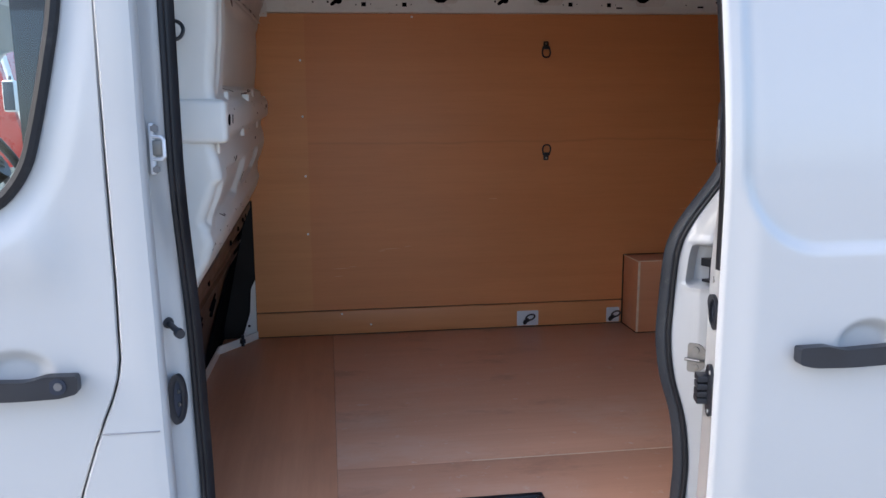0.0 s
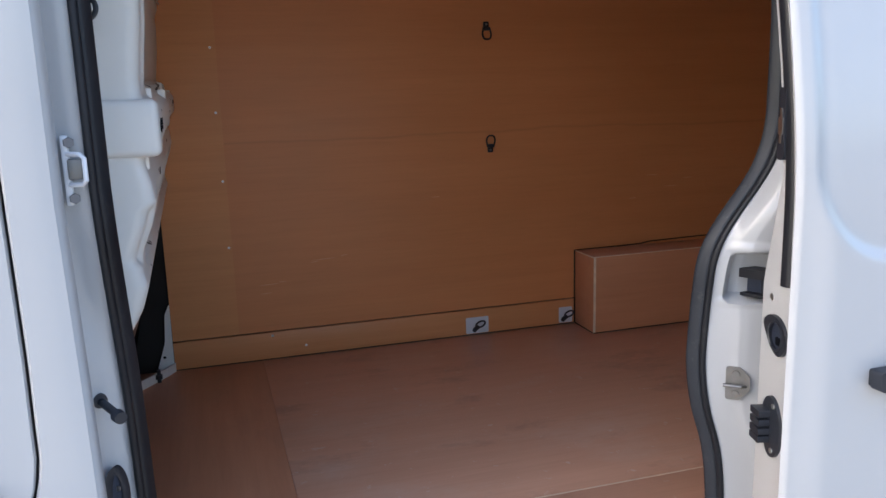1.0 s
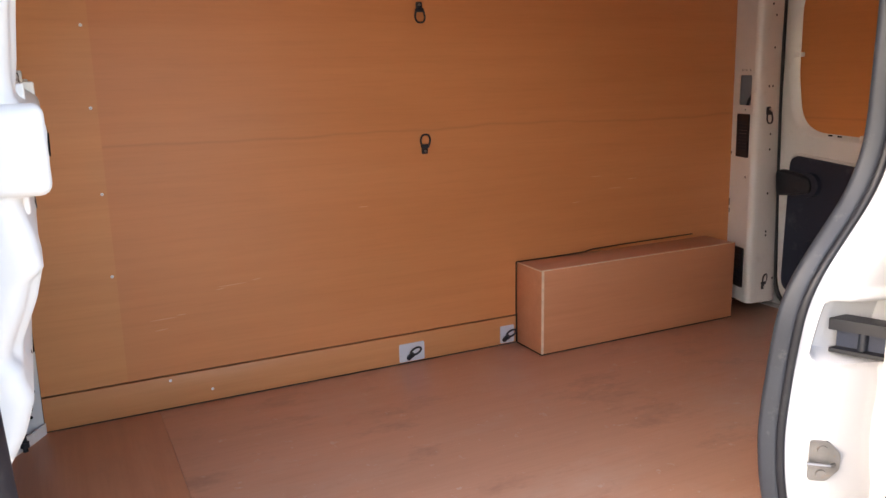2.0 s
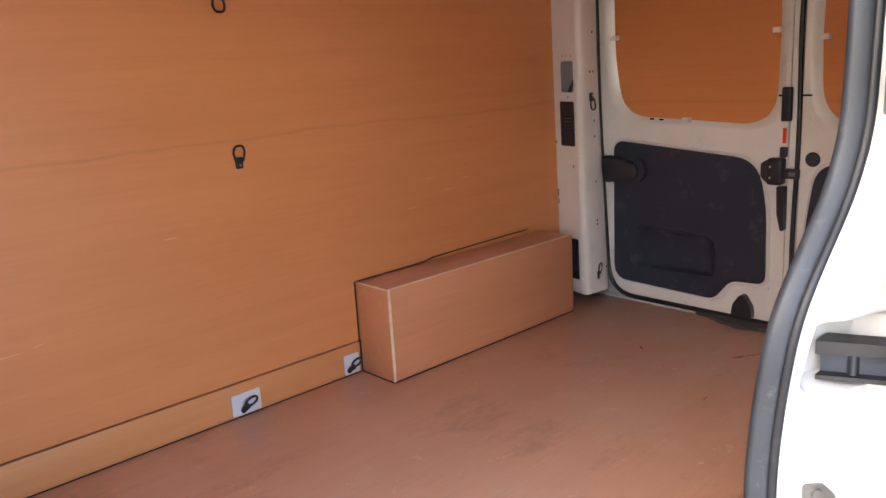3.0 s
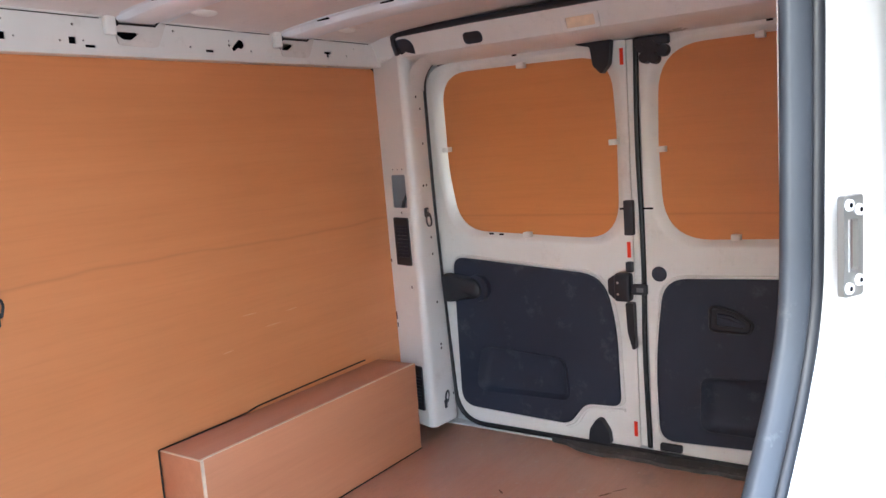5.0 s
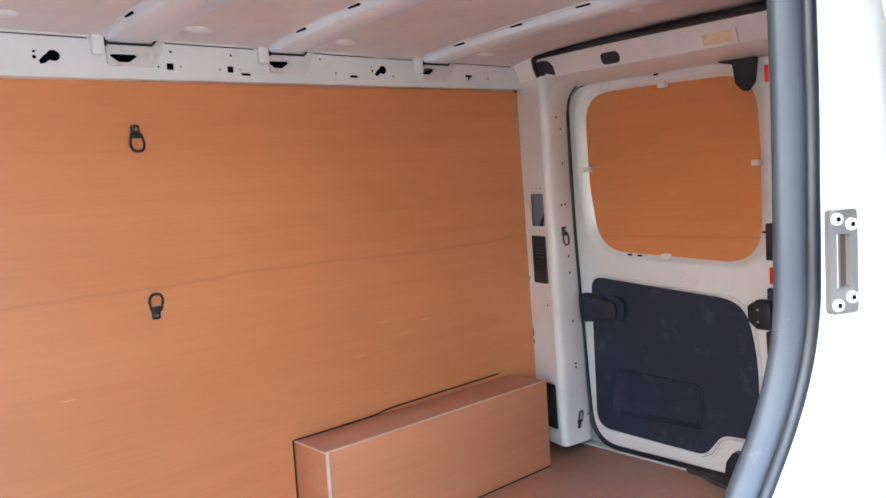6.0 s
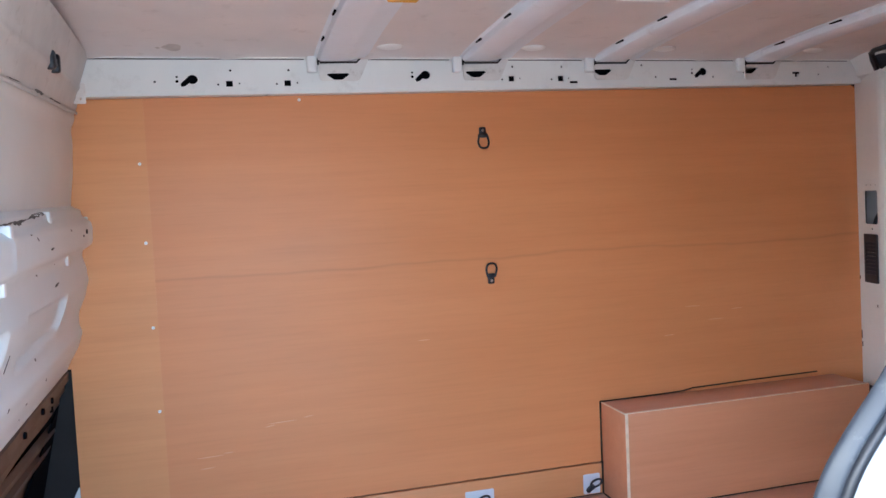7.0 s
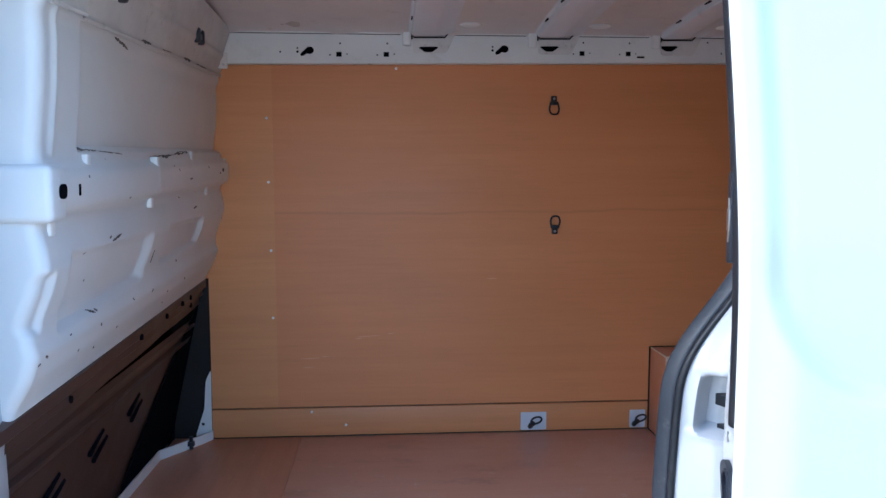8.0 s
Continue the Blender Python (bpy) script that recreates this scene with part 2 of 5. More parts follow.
def ring2(cx, cy, rx, ry=None, n=14, turn=0.0):
    ry = rx if ry is None else ry
    c, s = math.cos(turn), math.sin(turn)
    pts = [(rx * math.cos(2 * math.pi * i / n), ry * math.sin(2 * math.pi * i / n)) for i in range(n)]
    return [(cx + x * c - y * s, cy + x * s + y * c) for x, y in pts]


def rect2(x0, y0, x1, y1):
    return [(x0, y0), (x1, y0), (x1, y1), (x0, y1)]


def plate(outer, holes, place, depth, bm=None, bevel=0.0):
    """A sheet with openings right through it. place(u, v, w) gives the world place; w runs from 0 to depth."""
    bm = bm or bmesh.new()
    edges = []
    for loop in [outer, *holes]:
        vs = [bm.verts.new((u, v, 0)) for u, v in loop]
        edges += [bm.edges.new((vs[i - 1], vs[i])) for i in range(len(vs))]
    r = bmesh.ops.triangle_fill(bm, use_beauty=True, use_dissolve=False, edges=edges)
    faces = [g for g in r["geom"] if isinstance(g, bmesh.types.BMFace)]
    ex = bmesh.ops.extrude_face_region(bm, geom=faces)
    top = [g for g in ex["geom"] if isinstance(g, bmesh.types.BMVert)]
    low = {v for f in faces if f.is_valid for v in f.verts}
    for v in top:
        v.co.z = depth
    for v in {*top, *low}:
        v.co = Vector(place(v.co.x, v.co.y, v.co.z))
    return bm


def in_y(y):
    return lambda u, v, w: (u, y + w, v)


def in_z(z):
    return lambda u, v, w: (u, v, z + w)


def tube(path, radius, n=8, closed=False, bm=None, flat=1.0):
    """A round bar along points."""
    bm = bm or bmesh.new()
    pts = [Vector(p) for p in path]
    rings, m = [], len(pts)
    up = None
    for i, p in enumerate(pts):
        a = pts[i - 1] if (i > 0 or closed) else p
        b = pts[(i + 1) % m] if (i < m - 1 or closed) else p
        d = (b - a).normalized()
        if up is None:
            up = d.orthogonal().normalized()
        else:
            up = (up - d * up.dot(d)).normalized()
        side = d.cross(up)
        rings.append([bm.verts.new(p + (up * math.cos(2 * math.pi * k / n) + side * flat * math.sin(2 * math.pi * k / n)) * radius) for k in range(n)])
    last = m if closed else m - 1
    for i in range(last):
        a, b = rings[i], rings[(i + 1) % m]
        for k in range(n):
            bm.faces.new((a[k - 1], a[k], b[k], b[k - 1]))
    if not closed:
        bm.faces.new(rings[0])
        bm.faces.new(rings[-1])
    return bm


def sheet(us, vs, place, bm=None):
    """An open sheet over a grid of two parameters."""
    bm = bm or bmesh.new()
    g = [[bm.verts.new(place(u, v)) for v in vs] for u in us]
    for i in range(len(us) - 1):
        for j in range(len(vs) - 1):
            bm.faces.new((g[i][j], g[i + 1][j], g[i + 1][j + 1], g[i][j + 1]))
    return bm


def thicken(bm, d):
    bmesh.ops.recalc_face_normals(bm, faces=bm.faces[:])
    bmesh.ops.solidify(bm, geom=bm.faces[:], thickness=d)
    return bm


def backed(bm, d, front):
    """Thicken an open sheet on the side away from the direction front."""
    bmesh.ops.recalc_face_normals(bm, faces=bm.faces[:])
    if sum((f.normal.dot(Vector(front)) for f in bm.faces)) < 0:
        bmesh.ops.reverse_faces(bm, faces=bm.faces[:])
    ex = bmesh.ops.extrude_face_region(bm, geom=bm.faces[:], use_keep_orig=True)
    for g in ex["geom"]:
        if isinstance(g, bmesh.types.BMVert):
            g.co -= Vector(front).normalized() * d
    return bm


def frange(a, b, n):
    return [a + (b - a) * i / (n - 1) for i in range(n)]


def lerp_table(table, z):
    if z <= table[0][0]:
        return table[0][1]
    for (z0, a), (z1, b) in zip(table, table[1:]):
        if z <= z1:
            return a + (b - a) * (z - z0) / (z1 - z0)
    return table[-1][1]


def smooth_table(table, z, w=0.025):
    return sum(lerp_table(table, z + w * k / 3) for k in range(-3, 4)) / 7


def step(x, a, b):
    t = min(1.0, max(0.0, (x - a) / (b - a)))
    return t * t * (3 - 2 * t)


def disc(c, r, depth, axis, n=16, bm=None):
    """A short round post from c along an axis vector."""
    bm = bm or bmesh.new()
    ax = Vector(axis).normalized()
    m = Matrix.Translation(Vector(c) + ax * depth / 2) @ ax.to_track_quat("Z", "Y").to_matrix().to_4x4()
    bmesh.ops.create_cone(bm, cap_ends=True, segments=n, radius1=r, radius2=r * 0.92, depth=depth, matrix=m)
    return bm


# ---- large structure ----
FLOOR_Z, WALL_Y, DOOR_X, MID_Y = 0.55, 1.75, 2.372, 0.872

# ground outside
bm = bmesh.new()
box(bm, (-60, -60, -0.2), (60, 60, 0.0))
solid("ground", bm, M_CONCRETE, "worn grey asphalt yard under the van", "ground", kind="structure", smooth=False)

# floor: chassis tray with plywood boards on it
floor = solid("floor", boxed((-0.56, 0.08, 0.40), (2.42, 1.80, 0.530)), M_JOINT, "brown plywood load floor with scuffs and stains", "floor", kind="structure", smooth=False)
STEP = (0.29, 0.438)
part("board", boxed((-0.502, 0.16, 0.5305), (-0.0590, 1.7545, FLOOR_Z + 0.0006), 0.0008), M_FLOOR2, floor, "darker end board with grain running across")
part("board", boxed((-0.0585, 0.4905, 0.5305), (2.358, 1.7545, FLOOR_Z), 0.0015), M_FLOOR, floor)
bm = plate([(-0.0585, STEP[0]), (STEP[1], STEP[0]), (STEP[1], 0.16), (2.358, 0.16), (2.358, 0.4885), (-0.0585, 0.4885)], [], in_z(0.5305), FLOOR_Z - 0.5305)
part("board", bm, M_FLOOR, floor, smooth=False)
bm = boxed((0.30, 0.4875, FLOOR_Z - 0.0005), (0.95, 0.4915, FLOOR_Z + 0.0006))
part("joint_edge", bm, M_EDGE, floor, "pale raw edge of a floor joint")

# far side: cavity wall with plywood lining sheets
wall = solid("wall_north", boxed((-0.60, 1.7605, 0.45), (2.45, 1.83, 2.02)), M_JOINT, "plywood-lined side wall of the van", "wall", kind="structure", smooth=False)
main = rounded([(-0.30, 0.657), (2.252, 0.657), (2.226, 1.872), (-0.30, 1.848)], [0, 0, 0.04, 0])
part("board", plate(main, [], in_y(WALL_Y), 0.010), M_WALL, wall, smooth=False)
strip = [(-0.366, 0.657), (-0.1368, 0.657), (-0.1368, 1.852), (-0.40, 1.848), (-0.40, 1.12), (-0.366, 1.12)]
part("board", plate(strip, [], in_y(WALL_Y - 0.0007), 0.0006), M_STRIP, wall, "paler end strip screwed over the lining", smooth=False)
part("skirting", boxed((-0.366, WALL_Y - 0.005, 0.5535), (1.1955, 1.760, 0.6525), 0.001), M_SKIRT, wall)
part("floor_joint", boxed((-0.366, WALL_Y - 0.0066, 0.5503), (1.1955, WALL_Y - 0.0052, 0.5537), 0.0003), M_JOINT, wall)

# upper rail along the lining, punched with service holes
rail_holes = []
def keyhole(x, z):
    c = (x + 0.009, z + 0.004)
    arc = [(c[0] + 0.0145 * math.cos(radians(t)), c[1] + 0.0125 * math.sin(radians(t))) for t in range(-125, 165, 20)]
    rail_holes.append([*arc, (x - 0.016, z - 0.001), (x - 0.023, z - 0.009), (x - 0.019, z - 0.016), (x - 0.010, z - 0.014)])
    rail_holes.append(ring2(x - 0.031, z + 0.011, 0.0034, n=8))
    rail_holes.append(ring2(x - 0.031, z - 0.001, 0.0046, n=8))


for kx, kz in ((-0.012, 1.886), (0.643, 1.897), (1.573, 1.906)):
    keyhole(kx, kz)
for sx, sz in ((0.094, 1.878), (0.252, 1.879), (0.920, 1.889), (1.081, 1.889)):
    rail_holes.append(rect2(sx - 0.009, sz - 0.008, sx + 0.009, sz + 0.008))
    rail_holes.append(ring2(sx - 0.030, sz - 0.002, 0.003, n=8))
    rail_holes.append(ring2(sx + 0.027, sz + 0.001, 0.0025, n=8))
    rail_holes.append(ring2(sx + 0.004, sz + 0.036, 0.0035, n=8))
for sx, sz in ((1.125, 1.878), (1.473, 1.886)):
    rail_holes.append(rounded(rect2(sx - 0.014, sz - 0.0035, sx + 0.014, sz + 0.0035), 0.003, 2))
rail_holes.append([(1.925, 1.909), (1.955, 1.909), (1.955, 1.902), (1.945, 1.902), (1.945, 1.892), (1.935, 1.892), (1.935, 1.902), (1.925, 1.902)])
for hx, hz in ((1.41, 1.893), (1.62, 1.893), (1.83, 1.897), (2.03, 1.90), (2.07, 1.925), (-0.10, 1.884), (1.36, 1.93)):
    rail_holes.append(ring2(hx, hz, 0.0035, n=8))
FEET = ((0.340, 0.394, 1.896), (0.766, 0.806, 1.902), (1.193, 1.221, 1.907), (1.735, 1.752, 1.912))
for fx, ox, oz in FEET:
    rail_holes.append(rounded([(ox - 0.035, oz + 0.004), (ox - 0.012, oz - 0.011), (ox + 0.012, oz - 0.011), (ox + 0.035, oz + 0.006), (ox + 0.030, oz + 0.011), (ox - 0.030, oz + 0.010)], 0.004, 3))
rail = solid("trim_upper_rail", plate([(-0.335, 1.8455), (2.205, 1.8698), (2.205, 1.949), (-0.335, 1.949)], rail_holes, in_y(1.705), 0.004), M_INNER, "white steel rail with punched holes above the lining", "rail", kind="structure", smooth=False)
bm = boxed((-0.335, 1.703, 1.8435), (2.187, 1.7475, 1.8475), 0.001)
for v in bm.verts:
    v.co.z += 0.0096 * (v.co.x + 0.335)
part("flange", bm, M_INNER, rail)
# Near-black plate paints in the depth behind the rail's holes.
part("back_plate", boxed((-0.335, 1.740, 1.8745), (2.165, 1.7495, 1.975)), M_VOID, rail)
part("end_tab", plate(rounded(rect2(-0.332, 1.827, -0.273, 1.880), 0.004), [ring2(-0.301, 1.842, 0.0045, n=8), ring2(-0.286, 1.840, 0.0035, n=8)], in_y(1.7005), 0.004), M_FOOT, rail, "grimy tab at the rail's end", smooth=False)
for fx, ox, oz in FEET:
    foot_hole = rounded([(ox - 0.033, oz + 0.005), (ox - 0.012, oz - 0.009), (ox + 0.012, oz - 0.009), (ox + 0.034, oz + 0.007), (ox + 0.028, oz + 0.010), (ox - 0.028, oz + 0.009)], 0.004, 3)
    outline = rounded([(fx, 1.948), (fx + 0.002, 1.884), (fx + 0.115, 1.884), (fx + 0.145, 1.948)], [0, 0.012, 0.012, 0])
    part("rib_foot", plate(outline, [foot_hole], in_y(1.7005), 0.004), M_FOOT, rail, "grimy rib foot plate", smooth=False)
    # Dark tube and strip draw the shaded edges of the foot's pocket.
    gap_line = [(fx - 0.003, 1.6960, 1.954), (fx + 0.005, 1.6965, 1.9345), (fx + 0.108, 1.6965, 1.9355), (fx + 0.122, 1.6960, 1.950)]
    part("foot_gap", tube(gap_line, 0.0028, 6), M_JOINT, rail)
    part("gusset", boxed((fx - 0.034, 1.686, 1.906), (fx - 0.005, 1.7048, 1.964), 0.006, 3), M_INNER, rail)
    part("pocket_shade_strip", boxed((fx - 0.0045, 1.690, 1.928), (fx + 0.0005, 1.7004, 1.962), 0.001), M_JOINT, rail)


# folded lip between rail and roof, broken at the rib feet
lip_ends = [-0.31] + [e for fx, ox, oz in FEET for e in (fx - 0.036, fx + 0.135)] + [2.15]
for a, b in zip(lip_ends[::2], lip_ends[1::2]):
    part("lip", boxed((a, 1.6945, 1.9455), (b, 1.7045, 1.9555), 0.003), M_CLIP, rail)
    part("lip_gap", boxed((a + 0.004, 1.7030, 1.9432), (b - 0.004, 1.7048, 1.9453), 0.0004), M_JOINT, rail)


# ceiling: roof skin, and cross ribs pressed from sheet
def roof_z(y):
    return 1.949 + 0.045 * math.sin(math.pi * min(1, max(0, (y + 0.02) / 1.727))) ** 0.6


def roof_place(x, y):
    return (x, y, roof_z(y) - 0.004 * step(math.sin(x * 17.0), 0.7, 1.0))


ceiling = solid("ceiling", thicken(sheet(frange(-0.42, 2.24, 80), frange(-0.02, 1.7065, 34), roof_place), 0.003), M_ROOF, "dusty off-white steel roof skin with cross ribs", "ceiling", kind="structure")
RIB = [(-0.014, -0.001), (-0.008, -0.003), (-0.004, -0.005), (-0.001, -0.021), (0.004, -0.025), (0.066, -0.026), (0.078, -0.023), (0.110, -0.008), (0.140, -0.002), (0.150, -0.001)]
for fx, ox, oz in FEET:
    bm = sheet(frange(0.02, 1.704, 30), range(len(RIB)), lambda y, k: (fx + RIB[k][0], y, roof_z(y) + RIB[k][1] * (1 - 0.75 * step(y, 1.66, 1.704)) - 0.002))
    part("rib", thicken(bm, 0.002), M_RIB, ceiling, "pressed steel rib with sky light tinted into its white")
bm = boxed((-2.2, -0.05, 2.03), (2.45, 1.83, 2.06), 0.01)
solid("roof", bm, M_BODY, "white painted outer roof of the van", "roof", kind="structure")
# black boxes drawn as unlit slots, and sealant pads, along the ribs
for fx, ox, oz in FEET:
    for k in range(6):
        y = 1.52 - 0.23 * k
        z = roof_z(y) - 0.010
        part("slot", boxed((fx - 0.010, y - 0.022, z - 0.0005), (fx - 0.0025, y + 0.022, z + 0.006), 0.001), M_VOID, ceiling)
    for py, pr in ((1.600, 0.055), (1.03, 0.045)):
        bm = bmesh.new()
        bmesh.ops.create_uvsphere(bm, u_segments=16, v_segments=8, radius=1.0)
        for v in bm.verts:
            v.co = Vector((fx + 0.185 + v.co.x * pr * 0.7, py + v.co.y * pr * 0.45, roof_z(py) - 0.003 + v.co.z * 0.010))
        part("sealant_pad", bm, M_CLIP, ceiling, "white sealant pad")

def roof_spot(name, x, y, rx, ry, mat, label, parent, drop=0.0045, thick=0.001):
    bm = bmesh.new()
    vs = [bm.verts.new((x + rx * (1 + 0.18 * math.sin(3 * a + x * 40)) * math.cos(a), y + ry * (1 + 0.2 * math.sin(2 * a + y * 30)) * math.sin(a), 0)) for a in frange(0, 2 * math.pi * 17 / 18, 18)]
    for v in vs:
        v.co.z = roof_z(v.co.y) - drop
    f = bm.faces.new(vs)
    r = bmesh.ops.extrude_face_region(bm, geom=[f])
    for g in r["geom"]:
        if isinstance(g, bmesh.types.BMVert):
            g.co.z += thick
    return part(name, bm, mat, parent, label)


for x, y, rx, ry in ((-0.045, 1.625, 0.024, 0.026), (0.064, 1.63, 0.010, 0.011), (-0.082, 1.63, 0.006, 0.006), (-0.04, 1.672, 0.016, 0.006)):
    roof_spot("smudge", x, y, rx, ry, M_SMUDGE, "brown smudge on the roof skin", ceiling, 0.0036, 0.0005)
for x0, x1, y in ((-0.03, 0.10, 1.17), (0.16, 0.30, 1.15), (-0.20, -0.07, 1.20), (0.56, 0.70, 1.15), (0.98, 1.12, 1.15)):
    part("roof_seam", tube([(x0, y, roof_z(y) - 0.004), (x1, y, roof_z(y) - 0.004)], 0.004, 6), M_CLIP, ceiling)
# small amber courtesy lamp under the first rib
amber = thing("roof_lamp", (0.40, 0.85, 1.93), "small amber lamp lens under a roof rib", "lamp")
part("base", boxed((0.362, 0.795, 1.912), (0.440, 0.900, 1.9545), 0.006, 3), M_CLIP, amber)
part("lens", boxed((0.372, 0.805, 1.900), (0.430, 0.890, 1.9118), 0.004), M_AMBER, amber, "amber translucent lens")

# rear header above the doors
header_profile = [(2.150, 1.975), (2.160, 1.950), (2.178, 1.925), (2.190, 1.895), (2.215, 1.882), (2.300, 1.876), (2.392, 1.874)]
bm = sheet(frange(0.08, 1.748, 12), range(len(header_profile)), lambda y, k: (header_profile[k][0], y, header_profile[k][1] + 0.0))
thicken(bm, 0.003)
solid("trim_rear_header", bm, M_INNER, "white steel header above the rear doors", "header", kind="structure")
bm = tube([(2.176, 1.606, 1.900), (2.160, 1.606, 1.930), (2.150, 1.602, 1.952), (2.146, 1.58, 1.962), (2.146, 1.30, 1.967), (2.146, 0.90, 1.968), (2.146, 0.10, 1.966)], 0.012, 8, flat=0.8)
solid("trim_header_seal", bm, M_BLACK, "black seal strip where header meets roof", "seal strip", kind="structure")
def header_x(z):
    return lerp_table([(p[1], p[0]) for p in reversed(header_profile)], z)


def header_opening(name, outline, label):
    """A header hole imitated by a rimmed cap; blue-black paints its unlit depth."""
    cy, cz = sum(p[0] for p in outline) / len(outline), sum(p[1] for p in outline) / len(outline)
    bm = bmesh.new()
    rows = []
    for k, d in ((1.08, -0.002), (1.0, 0.0065), (0.97, 0.006), (0.0, 0.0055)):
        rows.append([bm.verts.new((header_x(cz + (v - cz) * k) - d, cy + (u - cy) * k, cz + (v - cz) * k)) for u, v in outline])
    for a, b in zip(rows, rows[1:]):
        for i in range(len(a)):
            bm.faces.new((a[i - 1], a[i], b[i], b[i - 1]))
    bmesh.ops.remove_doubles(bm, verts=bm.verts[:], dist=1e-5)
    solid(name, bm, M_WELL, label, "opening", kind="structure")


header_opening("header_hole_cap", rounded(rect2(1.275, 1.900, 1.342, 1.934), 0.016), "blue-black cap painted as an unlit oval hole in the header")
header_opening("corner_hole_cap", rounded(rect2(1.540, 1.868, 1.612, 1.945), [0.03, 0.036, 0.03, 0.03]), "blue-black cap painted as an unlit hole atop the rear pillar")

# rear pillar beside the doors: a flat face, a rounded corner and a return that curves to the door seal
def pillar_lean(z):
    return 0.022 * (1.4 - z)


PA, PB = Vector((2.2275, 1.7485)), Vector((2.191, 1.614))


def face_place(a, b, off=0.0):
    d = (b - a).normalized()
    nrm = Vector((d.y, -d.x))
    if nrm.x + nrm.y > 0:
        nrm = -nrm
    return lambda u, v, w: (a.x + d.x * u + nrm.x * (off + w) + pillar_lean(v), a.y + d.y * u + nrm.y * (off + w), v)


def rear_seal_y(z):
    return smooth_table([(0.58, 1.592), (0.75, 1.604), (0.95, 1.613), (1.30, 1.632), (1.55, 1.641), (1.90, 1.644)], z, 0.06)


RETURN = [(2.1910, 1.614), (2.1915, 1.606), (2.1945, 1.598), (2.2000, 1.5925), (2.2080, 1.5890), (2.2250, 1.5880), (2.2450, 1.5890), (2.2700, 1.5950), (2.3000, 1.6060), (2.3300, 1.6210), (2.3520, 1.6360), (2.3680, 1.6500)]


def return_place(z, k):
    x, y = RETURN[k]
    w = step(x, 2.225, 2.368)
    return (x + pillar_lean(z) * (1 - w), y + (rear_seal_y(z) + 0.008 - 1.650) * w, z)


f1 = face_place(PA, PB)
L1 = (PB - PA).length
opening = rounded(rect2(0.044, 1.382, 0.124, 1.498), 0.008, 3)
dots1 = [ring2(u, 1.517, 0.004, n=8) for u in (0.056, 0.083, 0.110)] + [ring2(0.086, 1.365, 0.005, n=8)]
bm = plate(rect2(0.0, 0.586, L1, 1.93), [opening, *dots1], face_place(PA, PB, -0.003), 0.003)
sheet(frange(0.586, 1.93, 40), range(len(RETURN)), return_place, bm)
pillar = solid("trim_rear_pillar", bm, M_INNER, "white steel rear pillar with punched holes", "pillar", kind="structure")
# Black box and backings paint the dark seen through the holes.
bm = bmesh.new()
box(bm, (2.270, 1.660, 0.60), (2.36, 1.745, 1.90))
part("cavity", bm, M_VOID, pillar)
# Flat black discs stand in for the unlit punched holes.
for z, k in ((1.76, 6), (1.72, 7), (1.60, 7), (1.455, 6), (1.455, 7), (1.27, 7), (1.21, 7), (1.035, 7), (0.88, 7), (0.865, 7), (0.68, 9)):
    x, y, _ = return_place(z, k)
    part("hole_disc", disc((x, y + 0.001, z), 0.0046, 0.0022, (0.25, -0.97, 0), 10), M_VOID, pillar)
part("hole_backing", plate(rect2(0.040, 1.506, 0.125, 1.530), [], face_place(PA, PB, -0.0065), 0.002), M_VOID, pillar)
part("hole_backing", plate(rect2(0.066, 1.352, 0.096, 1.378), [], face_place(PA, PB, -0.0065), 0.002), M_VOID, pillar)
part("inner_panel", boxed((2.258, 1.605, 1.340), (2.2695, 1.745, 1.540), 0.002), M_GREYTREAD, pillar)
bm = tube([(2.215, 1.670, 1.36), (2.218, 1.660, 1.40), (2.228, 1.648, 1.43), (2.250, 1.635, 1.44)], 0.006, 8)
part("cable", bm, M_BLACK, pillar)
# rounded gusset where the pillar turns into the header
def gusset_place(s, a):
    x = 2.196 + (2.368 - 2.196) * s
    r = 0.085 + 0.025 * s
    y = lerp_table([(p[0], p[1]) for p in RETURN[4:]], x) - 0.002 * (1 - s)
    z = 1.886 + 0.008 * s
    return (x, y - r + r * math.cos(a), z - r + r * math.sin(a))


part("top_gusset", thicken(sheet(frange(0, 1, 9), frange(0, math.pi / 2, 14), gusset_place), 0.002), M_INNER, pillar)
for v, u, le in ((0.985, 0.004, 0.030), (0.95, 0.006, 0.018), (1.19, 0.003, 0.012), (1.10, 0.110, 0.010), (0.74, 0.112, 0.008)):
    part("paint_chip", plate(rounded(rect2(u - 0.003, v - le / 2, u + 0.003, v + le / 2), 0.0025, 2), [], face_place(PA, PB, 0.0004), 0.0003), M_BROWN, pillar)

# seal round the rear doors
loop = rounded([(0.110, 0.564), (1.588, 0.564), (rear_seal_y(0.95), 0.95), (rear_seal_y(1.35), 1.35), (rear_seal_y(1.9), 1.893), (0.110, 1.893)], [0.09, 0.12, 0.1, 0.1, 0.11, 0.09], 7)
solid("trim_rear_door_seal", tube([(2.362, y, z) for y, z in loop], 0.0088, 8, closed=True), M_RUBBER, "black rubber seal round the rear doors", "door seal", kind="structure")
# rear sill with worn rubber mat
solid("trim_rear_sill", boxed((2.3595, 0.10, 0.50), (2.43, 1.66, 0.553), 0.003), M_INNER, "white steel sill under the rear doors", "sill", kind="structure")
front = [(2.296 + 0.035 * step(y, 1.02, 1.17) + 0.010 * step(0.62 - y, 0, 0.3) + 0.005 * math.sin(23 * y) + 0.003 * math.sin(61 * y + 1), y) for y in frange(0.20, 1.16, 44)]
